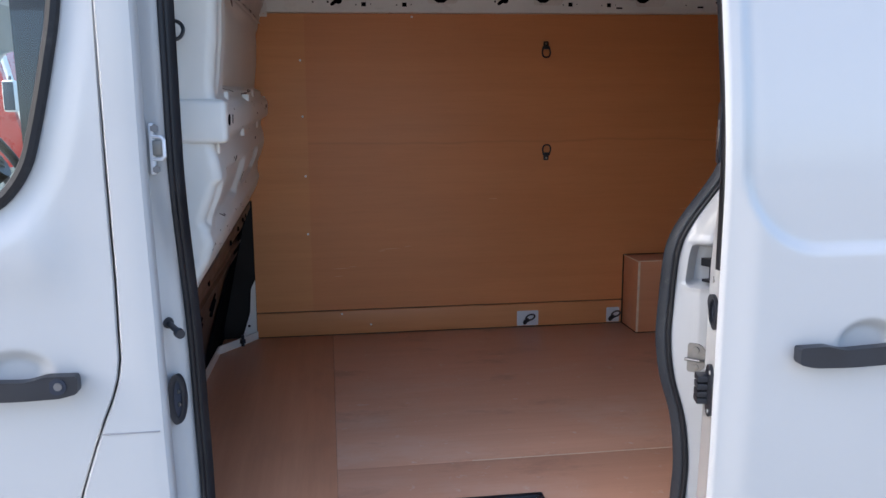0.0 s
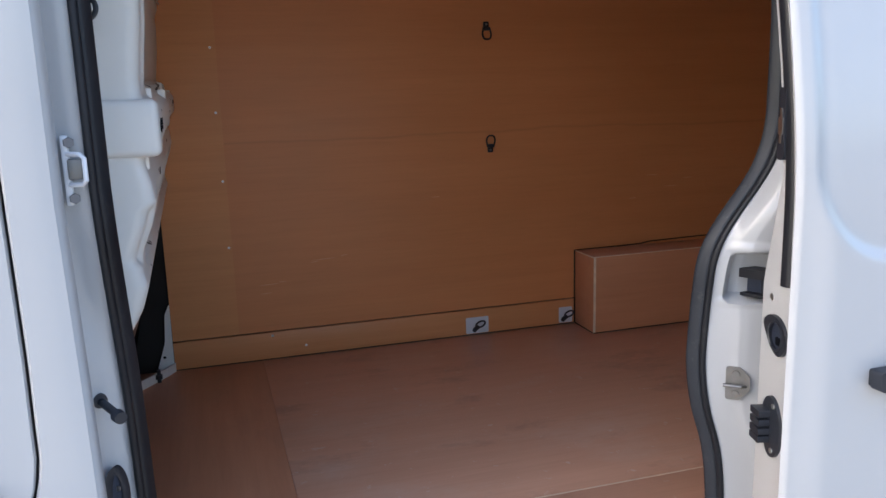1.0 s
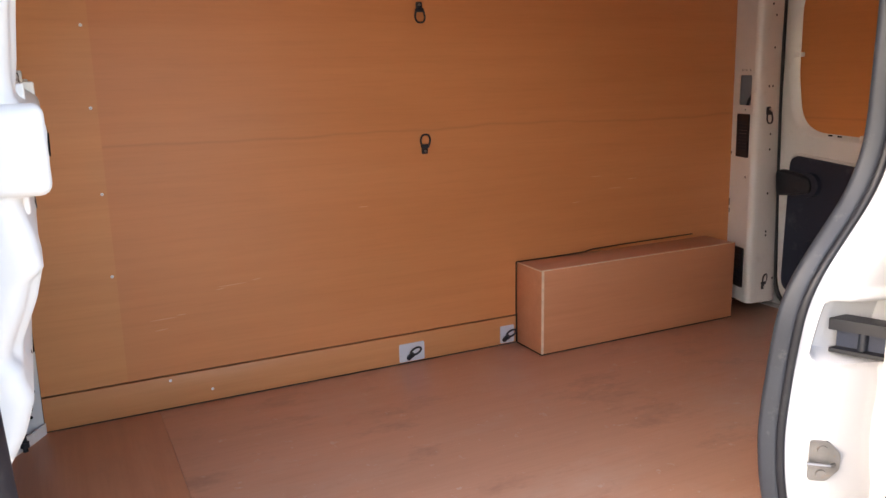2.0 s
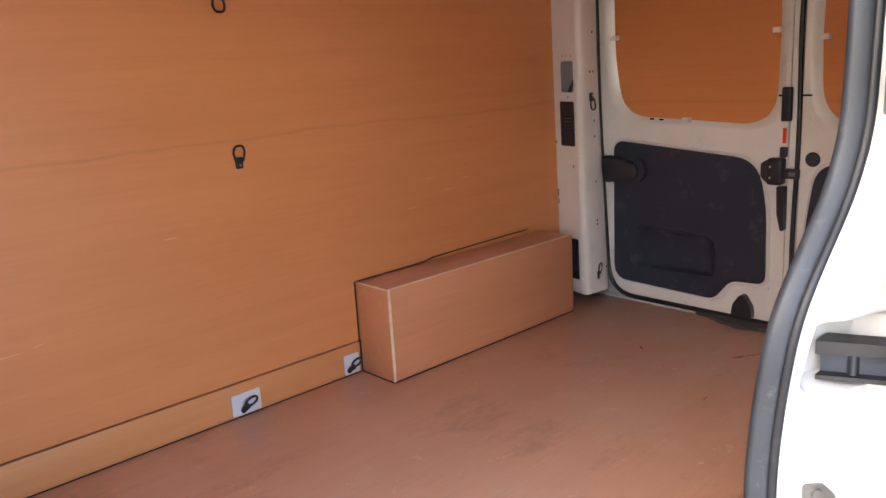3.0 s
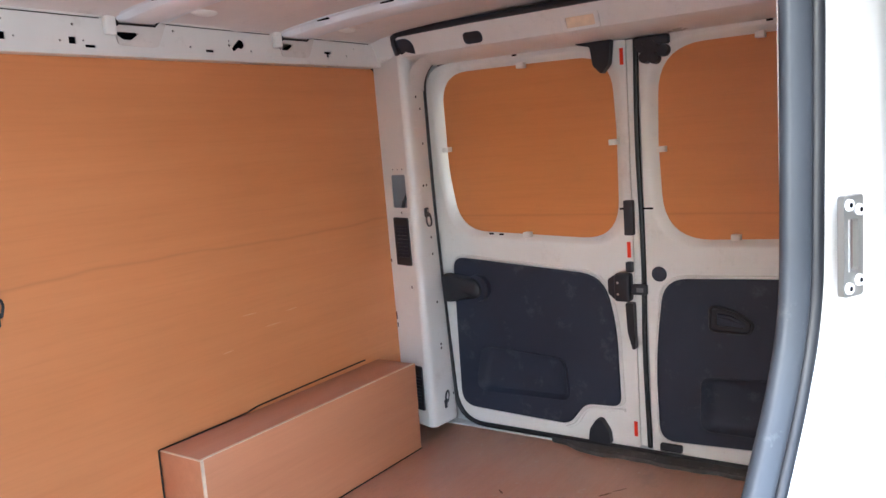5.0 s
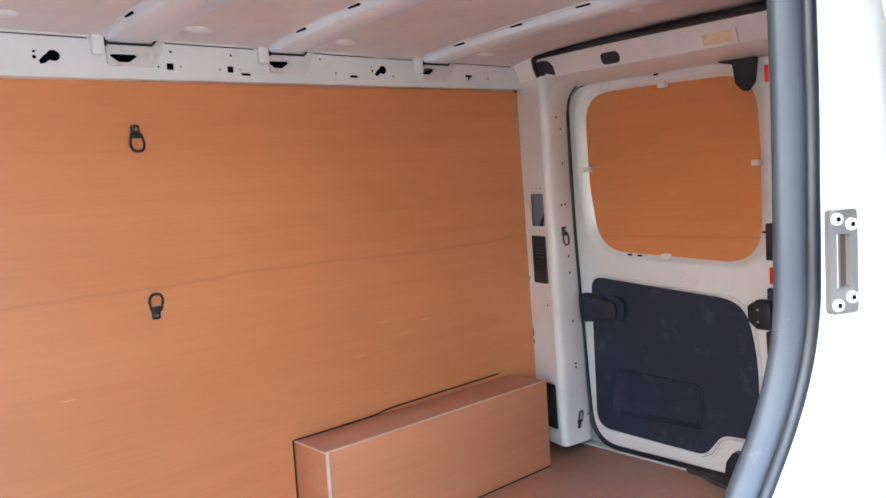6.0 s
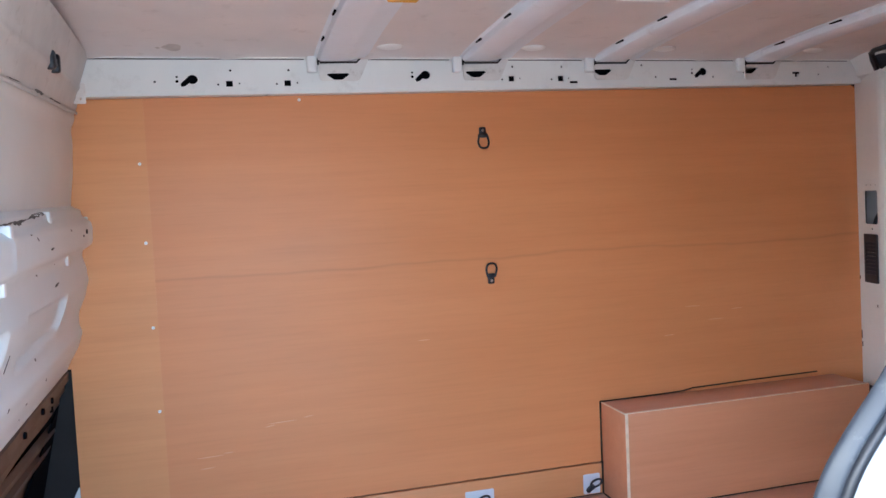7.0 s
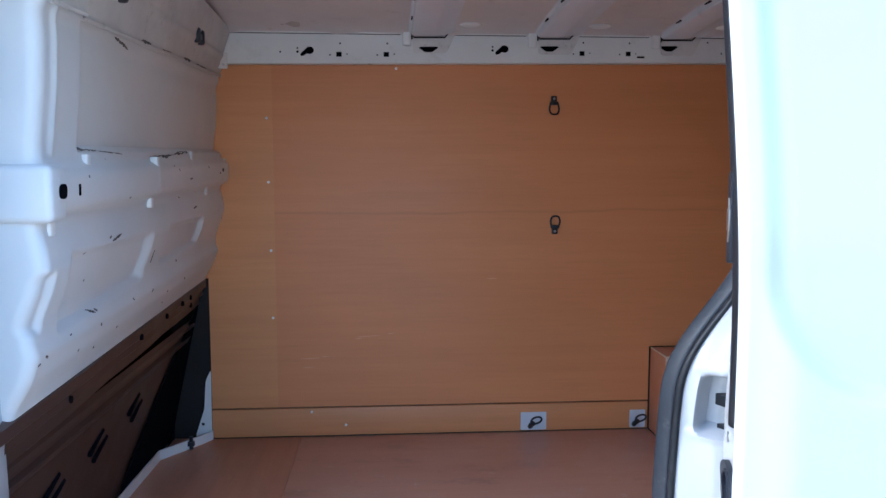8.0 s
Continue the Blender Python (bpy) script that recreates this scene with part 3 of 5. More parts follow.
bm = plate([*front, (2.340, 1.185), (2.350, 1.198), (2.368, 1.198), (2.368, 0.20)], [], in_z(0.5503), 0.013)
solid("sill_mat", bm, M_MAT, "worn black rubber mat on the rear sill", "sill mat", kind="structure")

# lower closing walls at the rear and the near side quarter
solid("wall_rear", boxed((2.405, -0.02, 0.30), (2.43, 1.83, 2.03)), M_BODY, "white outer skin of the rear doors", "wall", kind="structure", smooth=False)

SEAL = [(0.55, 0.722), (0.65, 0.727), (0.74, 0.718), (0.80, 0.705), (0.85, 0.686), (0.90, 0.673), (0.97, 0.664), (1.05, 0.666), (1.12, 0.667), (1.18, 0.669), (1.23, 0.687), (1.29, 0.727), (1.33, 0.757), (1.37, 0.774), (1.42, 0.784), (1.60, 0.783), (1.90, 0.768)]
SEAL_Y = [(0.60, 0.191), (0.85, 0.185), (1.00, 0.183), (1.08, 0.178), (1.18, 0.166), (1.29, 0.150), (1.42, 0.135), (1.70, 0.131)]
FRAME_EDGE = [(0.55, 0.748), (0.65, 0.745), (0.74, 0.735), (0.80, 0.715), (0.85, 0.695), (0.90, 0.678), (0.97, 0.668), (1.05, 0.666), (1.12, 0.663), (1.18, 0.664), (1.23, 0.677), (1.29, 0.706), (1.33, 0.734), (1.37, 0.755), (1.42, 0.766), (1.60, 0.768), (1.90, 0.764)]
FRAME_Y = [(1.00, 0.182), (1.08, 0.172), (1.18, 0.150), (1.29, 0.128), (1.42, 0.122)]


def seal_x(z):
    return smooth_table(SEAL, z, 0.025)


def seal_y(z):
    return smooth_table(SEAL_Y, z, 0.04)


def frame_y(z):
    return smooth_table(FRAME_Y, z, 0.04)


# aft jamb: from the seal out to the body side, with a recess for the door catch
JAMB = [(0.009, 0.000), (0.017, -0.014), (0.026, -0.027), (0.042, -0.038), (0.058, -0.050), (0.069, -0.061), (0.085, -0.068), (0.105, -0.074), (0.125, -0.080), (0.138, -0.086), (0.146, 0.048), (0.152, 0.040), (0.160, 0.036), (0.175, 0.034), (0.80, 0.034), (1.65, 0.034)]


def jamb_place(z, k):
    i = min(int(k), len(JAMB) - 2)
    f = k - i
    ox = JAMB[i][0] * (1 - f) + JAMB[i + 1][0] * f
    w = step(ox, 0.020, 0.060)
    root = seal_y(z) * (1 - w) + frame_y(z) * w
    ends = [(q[1] if j >= 10 else max(root + q[1], 0.050)) for j, q in ((i, JAMB[i]), (i + 1, JAMB[i + 1]))]
    x, y = seal_x(z) * (1 - w) + smooth_table(FRAME_EDGE, z, 0.02) * w + ox, ends[0] * (1 - f) + ends[1] * f
    if k > 13:
        x = min(x, 2.40)
    d = min(step(z, 1.092, 1.102), 1 - step(z, 1.180, 1.192)) * step(ox, 0.047, 0.058) * (1 - step(ox, 0.142, 0.150))
    lip = (step(z, 1.080, 1.095) - step(z, 1.098, 1.104)) + (step(z, 1.190, 1.197) - step(z, 1.200, 1.215))
    # shallow dish that the recess sits in
    y += 0.013 * step(z, 1.04, 1.11) * (1 - step(z, 1.20, 1.29)) * step(ox, 0.020, 0.050) * (1 - step(ox, 0.142, 0.150))
    return (x + 0.022 * d, y + 0.040 * d - 0.005 * max(0, lip) * step(ox, 0.03, 0.05), z)


zs_jamb = sorted({round(v, 4) for v in frange(0.30, 2.0, 70)} | {round(v, 4) for v in frange(1.07, 1.22, 50)})
ks = sorted({*frange(0, 12, 49), 13, 14, 15})
bm = sheet(zs_jamb, ks, jamb_place)
thicken(bm, -0.003)
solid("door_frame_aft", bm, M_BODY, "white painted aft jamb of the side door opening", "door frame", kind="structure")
solid("wall_quarter", boxed((0.90, 0.155, 0.55), (2.405, 0.160, 1.96)), M_INNER, "white inner panel behind the side door", "wall", kind="structure", smooth=False)


# forward pillar, between the cab door and the opening
def bp_shift(z):
    return lerp_table([(0.40, 0.020), (0.74, 0.018), (0.86, 0.015), (1.11, 0.011), (1.37, 0.005), (1.95, 0.006)], z)


GAP = [(0.42, -0.600), (0.60, -0.575), (0.75, -0.540), (0.85, -0.506), (0.90, -0.487), (0.945, -0.468), (0.98, -0.457), (1.02, -0.451), (1.17, -0.449), (1.37, -0.4505), (1.95, -0.452)]
BP = [(-0.520, 0.060), (-0.4535, 0.058), (-0.4530, 0.034), (-0.4500, 0.0300), (-0.415, 0.0290), (-0.402, 0.031), (-0.397, 0.037), (-0.395, 0.052), (-0.400, 0.078), (-0.409, 0.094), (-0.408, 0.112), (-0.392, 0.126), (-0.376, 0.134), (-0.360, 0.143), (-0.350, 0.158), (-0.350, 0.176), (-0.354, 0.215), (-0.360, 0.255), (-0.368, 0.290)]


def bp_place(z, k):
    i = min(int(k), len(BP) - 2)
    f = k - i
    x = BP[i][0] * (1 - f) + BP[i + 1][0] * f
    y = BP[i][1] * (1 - f) + BP[i + 1][1] * f
    s = bp_shift(z) * step(k, 3.5, 5) - 0.016 * step(k, 14, 16)
    s += (lerp_table(GAP, z) + 0.453) * (1 - step(k, 3, 4))
    y += (frame_y(z) - 0.166) * step(k, 8, 13) * (1 - step(k, 15.5, 18))
    # pressed facets in the jamb
    if 8 <= k <= 13:
        w = math.sin((k - 8) / 5 * math.pi)
        y += w * (0.010 * step(z, 1.14, 1.22) * (1 - step(z, 1.30, 1.36)) - 0.006 * step(z, 0.98, 1.02) * (1 - step(z, 1.10, 1.16)))
    return (x + s, y, z)


bm = sheet(sorted({*frange(0.30, 2.0, 60)}), frange(0, len(BP) - 1, (len(BP) - 1) * 2 + 1), bp_place)
thicken(bm, 0.003)
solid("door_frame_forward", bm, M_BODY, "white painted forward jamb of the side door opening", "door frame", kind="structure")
bm = boxed((-0.4965, 0.0245, 0.8738), (-0.392, 0.0315, 0.8762), 0.0004)
solid("trim_panel_seam", bm, M_GREYTREAD, "fine grey seam between body panels", "panel seam", kind="structure")

# rubber seal round the opening: broad grey lip, and a black bulb beyond a fine groove
def capsule(a, ra, b, rb, n=7):
    """Outline round two circles, as offsets from the seal's root."""
    u = math.atan2(b[1] - a[1], b[0] - a[0])
    return [(c[0] + r * math.cos(u + t), c[1] + r * math.sin(u + t)) for c, r, t0 in ((a, ra, math.pi / 2), (b, rb, -math.pi / 2)) for t in frange(t0, t0 + math.pi, n)]


def sweep(outline, path, flip=1):
    """A section carried up a path of root points, level at every height."""
    us = [*range(len(outline)), 0]
    bm = sheet(range(len(path)), us, lambda i, k: (path[i][0] + flip * outline[k][0], path[i][1] + outline[k][1], path[i][2]))
    bmesh.ops.remove_doubles(bm, verts=bm.verts[:], dist=1e-6)
    bmesh.ops.holes_fill(bm, edges=[e for e in bm.edges if e.is_boundary], sides=40)
    bmesh.ops.recalc_face_normals(bm, faces=bm.faces[:])
    return bm


aft = [(seal_x(z), seal_y(z), z) for z in frange(0.48, 1.86, 90)]
fore = [(bp_shift(z) - 0.338, frame_y(z) - 0.009, z) for z in frange(0.48, 1.86, 44)]
LIP = capsule((0.0080, -0.0030), 0.0078, (0.0152, -0.0155), 0.0064)
BULB = capsule((0.0196, -0.0235), 0.0052, (0.0212, -0.0262), 0.0054)
seal = thing("trim_side_door_seal", (0.668, 0.178, 1.0), "black and grey rubber seal round the side opening", "door seal", kind="structure")
for path, flip in ((aft, 1), (fore, -1)):
    part("lip", sweep(LIP, path, flip), M_RUBBER_LIP if flip > 0 else M_RUBBER, seal, "greyish scuffed inner lip" if flip > 0 else "")
    part("bulb", sweep(BULB, path, flip), M_RUBBER, seal)
part("top_run", tube([(-0.346, 0.115, 1.855), (0.780, 0.125, 1.855)], 0.011, 10), M_RUBBER, seal)
part("bottom_run", tube([(-0.330, 0.172, 0.490), (0.735, 0.182, 0.490)], 0.011, 10), M_RUBBER, seal)

# near side under the opening, with the step well
solid("trim_side_sill", boxed((-0.46, 0.03, 0.30), (0.80, 0.155, 0.545), 0.01), M_BODY, "white side sill below the opening", "sill", kind="structure")
step_well = thing("step_tread", (0.09, 0.22, 0.50), "grey step tread in a black frame at the doorway", "step")
part("tread", boxed((-0.24, 0.157, 0.5305), (0.418, 0.272, 0.540), 0.003), M_GREYTREAD, step_well)
bm = boxed((-0.26, 0.272, 0.5305), (0.437, 0.289, 0.553), 0.003)
part("frame", bm, M_BLACK, step_well)
part("frame", boxed((0.418, 0.157, 0.5305), (0.437, 0.2715, 0.553), 0.003), M_BLACK, step_well)

# ---- bulkhead towards the cab ----
BULK = [(1.088, -0.356), (1.105, -0.350), (1.125, -0.338), (1.150, -0.324), (1.190, -0.311), (1.215, -0.318), (1.245, -0.316), (1.290, -0.297), (1.330, -0.286), (1.365, -0.290), (1.395, -0.298), (1.412, -0.296), (1.424, -0.272), (1.440, -0.268), (1.475, -0.267), (1.490, -0.271), (1.502, -0.292), (1.530, -0.294), (1.620, -0.282), (1.700, -0.278), (1.735, -0.280), (1.760, -0.270), (1.855, -0.266), (1.875, -0.272), (1.900, -0.292), (1.960, -0.345)]


def pocket(y, z, y0, y1, z0, z1, soft=0.018):
    return step(y, y0, y0 + soft) * (1 - step(y, y1 - soft, y1)) * step(z, z0, z0 + soft) * (1 - step(z, z1 - soft, z1))


def bulk_k(y):
    return min(1.0, max(0.0, (y - 0.285) / 1.415))


def bulk_x(y, z):
    """Depth of the pressing: it leans back and rises slightly towards the far side."""
    k = bulk_k(y)
    zn = z - 0.030 * k
    fold = 1.746 + 0.037 * y
    x = smooth_table(BULK, min(zn, fold), 0.005) - 0.020 * k
    x -= 0.022 * pocket(y, z, 0.450, 1.90, 1.518 + 0.030 * k, 2.5, 0.014) * (1 - step(z, 1.92, 1.96))
    x -= 0.010 * step(z, fold, fold + 0.02)
    x += 0.006 * math.exp(-((y - 0.336) / 0.010) ** 2) * step(z, 1.50, 1.54) * (1 - step(z, 1.78, 1.81))
    for y0, y1, z0, z1 in ((0.10, 0.328, 1.222, 1.332), (0.385, 0.890, 1.205 + 0.06 * (y - 0.385), 1.352), (1.03, 1.445, 1.245 + 0.05 * (y - 1.03), 1.358)):
        x -= (0.011 if y0 < 0.2 else 0.015) * pocket(y, z, y0, y1, z0, z1, 0.017)
    x += 0.005 * math.exp(-((y - 0.887) / 0.007) ** 2) * step(zn, 1.36, 1.40) * (1 - step(zn, 1.50, 1.515))
    x -= 0.003 * step(y, 0.895, 0.93) * step(zn, 1.41, 1.425) * (1 - step(zn, 1.488, 1.505)) * (1 - step(y, 1.64, 1.66))
    return x + 0.0016 * math.sin(y * 9.0 + z * 5.0) * step(z, 1.53, 1.6)


def bulk_place(y, z):
    # the near end folds round into the pillar; below 0.302 y runs along the fold
    if y < 0.302:
        x = bulk_x(0.302, z)
        s, r = 0.302 - y, 0.022
        a = min(s / r, math.pi / 2)
        return (x - r * (1 - math.cos(a)) - max(0.0, s - r * math.pi / 2), 0.302 - r * math.sin(a), z)
    z += 0.030 * bulk_k(y)
    return (bulk_x(y, z), y, z)


ys = sorted({*frange(0.150, 0.262, 5), *frange(0.2675, 0.302, 9), *frange(0.302, 0.46, 40), *frange(0.46, 1.748, 120)})
zs = sorted({*frange(1.088, 1.52, 72), *frange(1.52, 1.74, 20), *frange(1.745, 1.83, 30)})
bulk = solid("wall_bulkhead", backed(sheet(ys, zs, bulk_place), 0.004, (0.8, -0.6, 0)), M_BULK, "pressed white steel bulkhead with grimy edges", "bulkhead", kind="structure")
# grimy cant panel between the bulkhead and the roof, with a pressed lower lip; its shade is partly in the colour
def cant_place(y, s):
    fold = 1.746 + 0.037 * y
    z = fold - 0.006 + (1.962 - fold) * s
    lip = 0.006 * math.exp(-((s - 0.02) / 0.03) ** 2) + 0.004 * math.exp(-((s - 0.42) / 0.05) ** 2)
    return (bulk_x(y, fold) + 0.003 + 0.34 * max(0.0, z - fold) + lip, y, z)


part("cant_panel", backed(sheet(frange(0.30, 1.748, 60), frange(0, 1, 40), cant_place), 0.003, (1, 0, 0)), M_CANT, bulk, "dusty cant panel under the roof, greyed for its shade")
# flat end of the bulkhead that faces the doorway
part("beam_end", boxed((-0.43, 0.268, 1.409), (-0.2685, 0.330, 1.501), 0.012, 4), M_BULK, bulk)
# floor scuffs near the rear doors
def floor_mark(x, y, length, width, turn, mat, label):
    c, n = math.cos(turn), math.sin(turn)
    pts = [(math.cos(a) * length / 2, math.sin(a) * width / 2 * (1 + 0.35 * math.sin(5 * a + x * 9))) for a in frange(0, 2 * math.pi * 17 / 18, 18)]
    bm = plate([(x + u * c - v * n, y + u * n + v * c) for u, v in pts], [], in_z(FLOOR_Z - 0.0004), 0.0008)
    solid("floor_scuff", bm, mat, label, "scuff", "scuffs on the floor", "structure", smooth=False)


for x, y, le, wi, a in ((2.045, 0.875, 0.045, 0.008, 2.55), (2.09, 0.848, 0.05, 0.004, 2.5), (1.70, 0.80, 0.03, 0.003, 0.2), (1.93, 1.16, 0.03, 0.006, 0.9)):
    floor_mark(x, y, le, wi, a, M_SCUFF, "brown scuff on the plywood floor")
solid("cab_rear_wall", boxed((-0.60, 0.06, 1.10), (-0.42, 1.76, 2.0)), M_SEAT, "dark back of the cab bulkhead", "wall", kind="structure", smooth=False)


def bulk_mark(name, y, z, dy, dz, mat, label, cat, turn=0.0, out=0.0015):
    c, s = math.cos(turn), math.sin(turn)
    bm = bmesh.new()
    ring_pts = rounded(rect2(-dy / 2, -dz / 2, dy / 2, dz / 2), min(dy, dz) * 0.45, 4)
    top = []
    for u, v in ring_pts:
        yy, zz = y + u * c - v * s, z + u * s + v * c
        top.append(bm.verts.new((bulk_x(yy, zz) + out, yy, zz)))
    f = bm.faces.new(top)
    r = bmesh.ops.extrude_face_region(bm, geom=[f])
    for g in r["geom"]:
        if isinstance(g, bmesh.types.BMVert):
            g.co.x -= 0.006
    return solid(name, bm, mat, label, cat, kind="structure")


# Raised black marks take the place of the bulkhead's unlit holes.
for y, z, dy, dz in ((0.312, 1.458, 0.030, 0.024), (0.384, 1.459, 0.007, 0.020), (1.655, 1.493, 0.010, 0.012), (1.62, 1.483, 0.006, 0.006)):
    bulk_mark("bulkhead_hole_mark", y, z, dy, dz, M_VOID, "near-black mark drawn for a hole in the pressed bulkhead", "hole")
# flat tab of the beam against the plywood
bm = plate(rounded(rect2(-0.350, 1.455, -0.297, 1.531), 0.004), [ring2(-0.304, 1.516, 0.003, n=8), ring2(-0.316, 1.497, 0.004, 0.006, n=8), ring2(-0.309, 1.470, 0.0045, n=8)], in_y(1.742), 0.004)
part("beam_tab", bm, M_BULK, bulk)
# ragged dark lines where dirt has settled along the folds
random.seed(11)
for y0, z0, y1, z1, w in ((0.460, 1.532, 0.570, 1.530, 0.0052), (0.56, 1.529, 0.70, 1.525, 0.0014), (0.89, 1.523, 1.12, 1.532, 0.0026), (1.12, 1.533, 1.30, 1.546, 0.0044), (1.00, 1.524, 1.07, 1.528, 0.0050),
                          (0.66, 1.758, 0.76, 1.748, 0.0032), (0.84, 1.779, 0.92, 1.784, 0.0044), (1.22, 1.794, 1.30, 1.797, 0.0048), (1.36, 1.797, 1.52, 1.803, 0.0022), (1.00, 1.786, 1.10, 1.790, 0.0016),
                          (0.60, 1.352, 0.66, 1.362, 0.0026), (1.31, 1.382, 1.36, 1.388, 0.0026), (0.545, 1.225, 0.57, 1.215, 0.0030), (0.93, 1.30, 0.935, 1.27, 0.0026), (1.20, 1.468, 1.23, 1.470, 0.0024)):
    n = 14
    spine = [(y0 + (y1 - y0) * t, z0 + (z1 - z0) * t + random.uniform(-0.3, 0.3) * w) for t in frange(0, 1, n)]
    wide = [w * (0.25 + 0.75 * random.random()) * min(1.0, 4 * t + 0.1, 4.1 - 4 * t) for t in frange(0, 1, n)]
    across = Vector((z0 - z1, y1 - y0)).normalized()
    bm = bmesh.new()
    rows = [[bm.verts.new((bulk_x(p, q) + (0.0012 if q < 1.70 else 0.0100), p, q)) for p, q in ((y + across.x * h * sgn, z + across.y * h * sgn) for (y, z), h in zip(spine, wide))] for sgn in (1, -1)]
    for k in range(n - 1):
        bm.faces.new((rows[0][k], rows[0][k + 1], rows[1][k + 1], rows[1][k]))
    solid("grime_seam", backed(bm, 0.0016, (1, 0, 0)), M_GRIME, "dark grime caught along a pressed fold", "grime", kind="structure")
for y, z in ((0.480, 1.506), (0.889, 1.508), (0.885, 1.420), (1.307, 1.532), (1.509, 1.430), (0.327, 1.400), (0.86, 1.800)):
    solid("bulkhead_tab", boxed((bulk_x(y, z) - 0.012, y - 0.010, z - 0.015), (bulk_x(y, z) + 0.006, y + 0.010, z + 0.015), 0.003, 3), M_CLIP, "small white welded tab on the bulkhead", "tab", "tabs on the bulkhead", kind="structure")
# chips and scratches in the paint
random.seed(7)
for k in range(26):
    y, z = random.uniform(0.30, 1.6), random.choice((random.uniform(1.13, 1.24), random.uniform(1.38, 1.52), random.uniform(1.13, 1.50)))
    bulk_mark("paint_chip", y, z, random.uniform(0.004, 0.012), random.uniform(0.002, 0.005), M_BROWN, "small dark chip in the white paint", "paint chip", random.uniform(-1, 1), 0.0006)
for cy, cz in ((1.318, 1.868), (0.62, 1.842)):
    x = cant_place(cy, (cz - 1.746 - 0.037 * cy) / (1.962 - 1.746 - 0.037 * cy))[0]
    bm = bmesh.new()
    for dy in (-0.024, 0.024):
        box(bm, (x - 0.012, cy + dy - 0.011, cz - 0.021), (x + 0.010, cy + dy + 0.011, cz + 0.021), 0.007, 3)
    box(bm, (x - 0.012, cy - 0.022, cz - 0.009), (x + 0.006, cy + 0.022, cz + 0.009), 0.003)
    solid("cable_clip", bm, M_BLACK, "black plastic clip on the cant panel", "clip", kind="structure")

# dark steel beam and cavity below the bulkhead
beam = thing("trim_seat_beam", (-0.40, 1.0, 0.98), "brown oxide steel beam under the bulkhead", "beam", kind="structure")
beam_profile = [(-0.376, 1.096), (-0.353, 1.085), (-0.354, 1.062), (-0.367, 1.051), (-0.365, 1.036), (-0.380, 1.024), (-0.382, 1.000), (-0.400, 0.985), (-0.430, 0.975)]
bm = sheet(frange(0.20, 1.745, 24), range(len(beam_profile)), lambda y, k: (beam_profile[k][0] + 0.002 * math.sin(y * 13) - 0.018 * bulk_k(y), y, beam_profile[k][1] + 0.030 * bulk_k(y)))
part("beam", thicken(bm, 0.003), M_BROWN, beam)
cav_profile = [(-0.425, 0.980), (-0.416, 0.968), (-0.418, 0.955), (-0.436, 0.944), (-0.436, 0.932), (-0.426, 0.924), (-0.430, 0.910), (-0.446, 0.898), (-0.455, 0.86), (-0.490, 0.70), (-0.515, 0.58), (-0.520, 0.535)]
bm = sheet(frange(0.16, 1.749, 10), range(len(cav_profile)), lambda y, k: (cav_profile[k][0], y, cav_profile[k][1]))
part("apron", thicken(bm, 0.003), M_BROWN, beam, "dull brown steel apron")
apron_x = [(0.535, -0.520), (0.58, -0.515), (0.70, -0.490), (0.86, -0.455), (0.98, -0.425), (1.05, -0.405)]
# Black sheet stands in for the unlit void below the bulkhead.
void_sheet = rounded([(1.748, 1.030), (1.748, 0.552), (1.18, 0.552), (1.26, 0.64), (1.45, 0.80)], [0, 0, 0.01, 0.05, 0.08])
bm = plate(void_sheet, [], lambda u, v, w: (lerp_table(apron_x, v) + 0.005 + w, u, v), 0.004)
part("void_sheet", bm, M_VOID, beam, "near-black sheet for the unlit void in the forward corner")
# Black tubes and discs paint in the dark of slots and bolt holes.
for k, (y, z) in enumerate(((0.40, 0.90), (0.44, 0.87), (0.66, 0.90), (0.70, 0.87), (0.92, 0.91), (0.96, 0.88), (1.20, 0.92), (1.24, 0.89))):
    z -= 0.075
    x = lerp_table([(0.58, -0.515), (0.70, -0.490), (0.86, -0.455), (0.98, -0.425)], z)
    bm = tube([(x + 0.000, y - 0.045, z - 0.018), (x + 0.002, y + 0.040, z + 0.016)], 0.0062, 8)
    part("slot", bm, M_VOID, beam)
for y, z in ((0.55, 1.042), (0.98, 1.064), (1.22, 1.067), (1.40, 1.068), (1.55, 1.034), (1.50, 1.068)):
    part("bolt_hole", disc((-0.355 - (0.012 if z < 1.05 else 0) - 0.018 * bulk_k(y), y, z + 0.030 * bulk_k(y)), 0.008, 0.006, (1, 0, 0), 10), M_VOID, beam)
# pale lip where the floor meets the apron
lip_line = [(-0.505, 0.20), (-0.505, 1.24), (-0.498, 1.55), (-0.395, 1.695), (-0.368, 1.742)]
bm = bmesh.new()
for (x0, y0), (x1, y1) in zip(lip_line, lip_line[1:]):
    d = Vector((x1 - x0, y1 - y0)).normalized()
    n = Vector((d.y, -d.x)) * 0.006
    lo = [bm.verts.new((x, y, z)) for z in (0.548, 0.582) for x, y in ((x0, y0), (x1, y1), (x1 + n.x, y1 + n.y), (x0 + n.x, y0 + n.y))]
    a, b = lo[:4], lo[4:]
    bm.faces.new(a); bm.faces.new(b)
    for i in range(4):
        bm.faces.new((a[i - 1], a[i], b[i], b[i - 1]))
solid("trim_floor_lip", bm, M_INNER, "white steel lip along the forward floor edge", "floor lip", kind="structure", smooth=False)
bm = plate(rounded([(-0.425, 0.56), (-0.368, 0.553), (-0.366, 0.80), (-0.385, 0.76), (-0.392, 0.66)], 0.012), [ring2(-0.398, 0.605, 0.006, n=8)], in_y(1.742), 0.004)
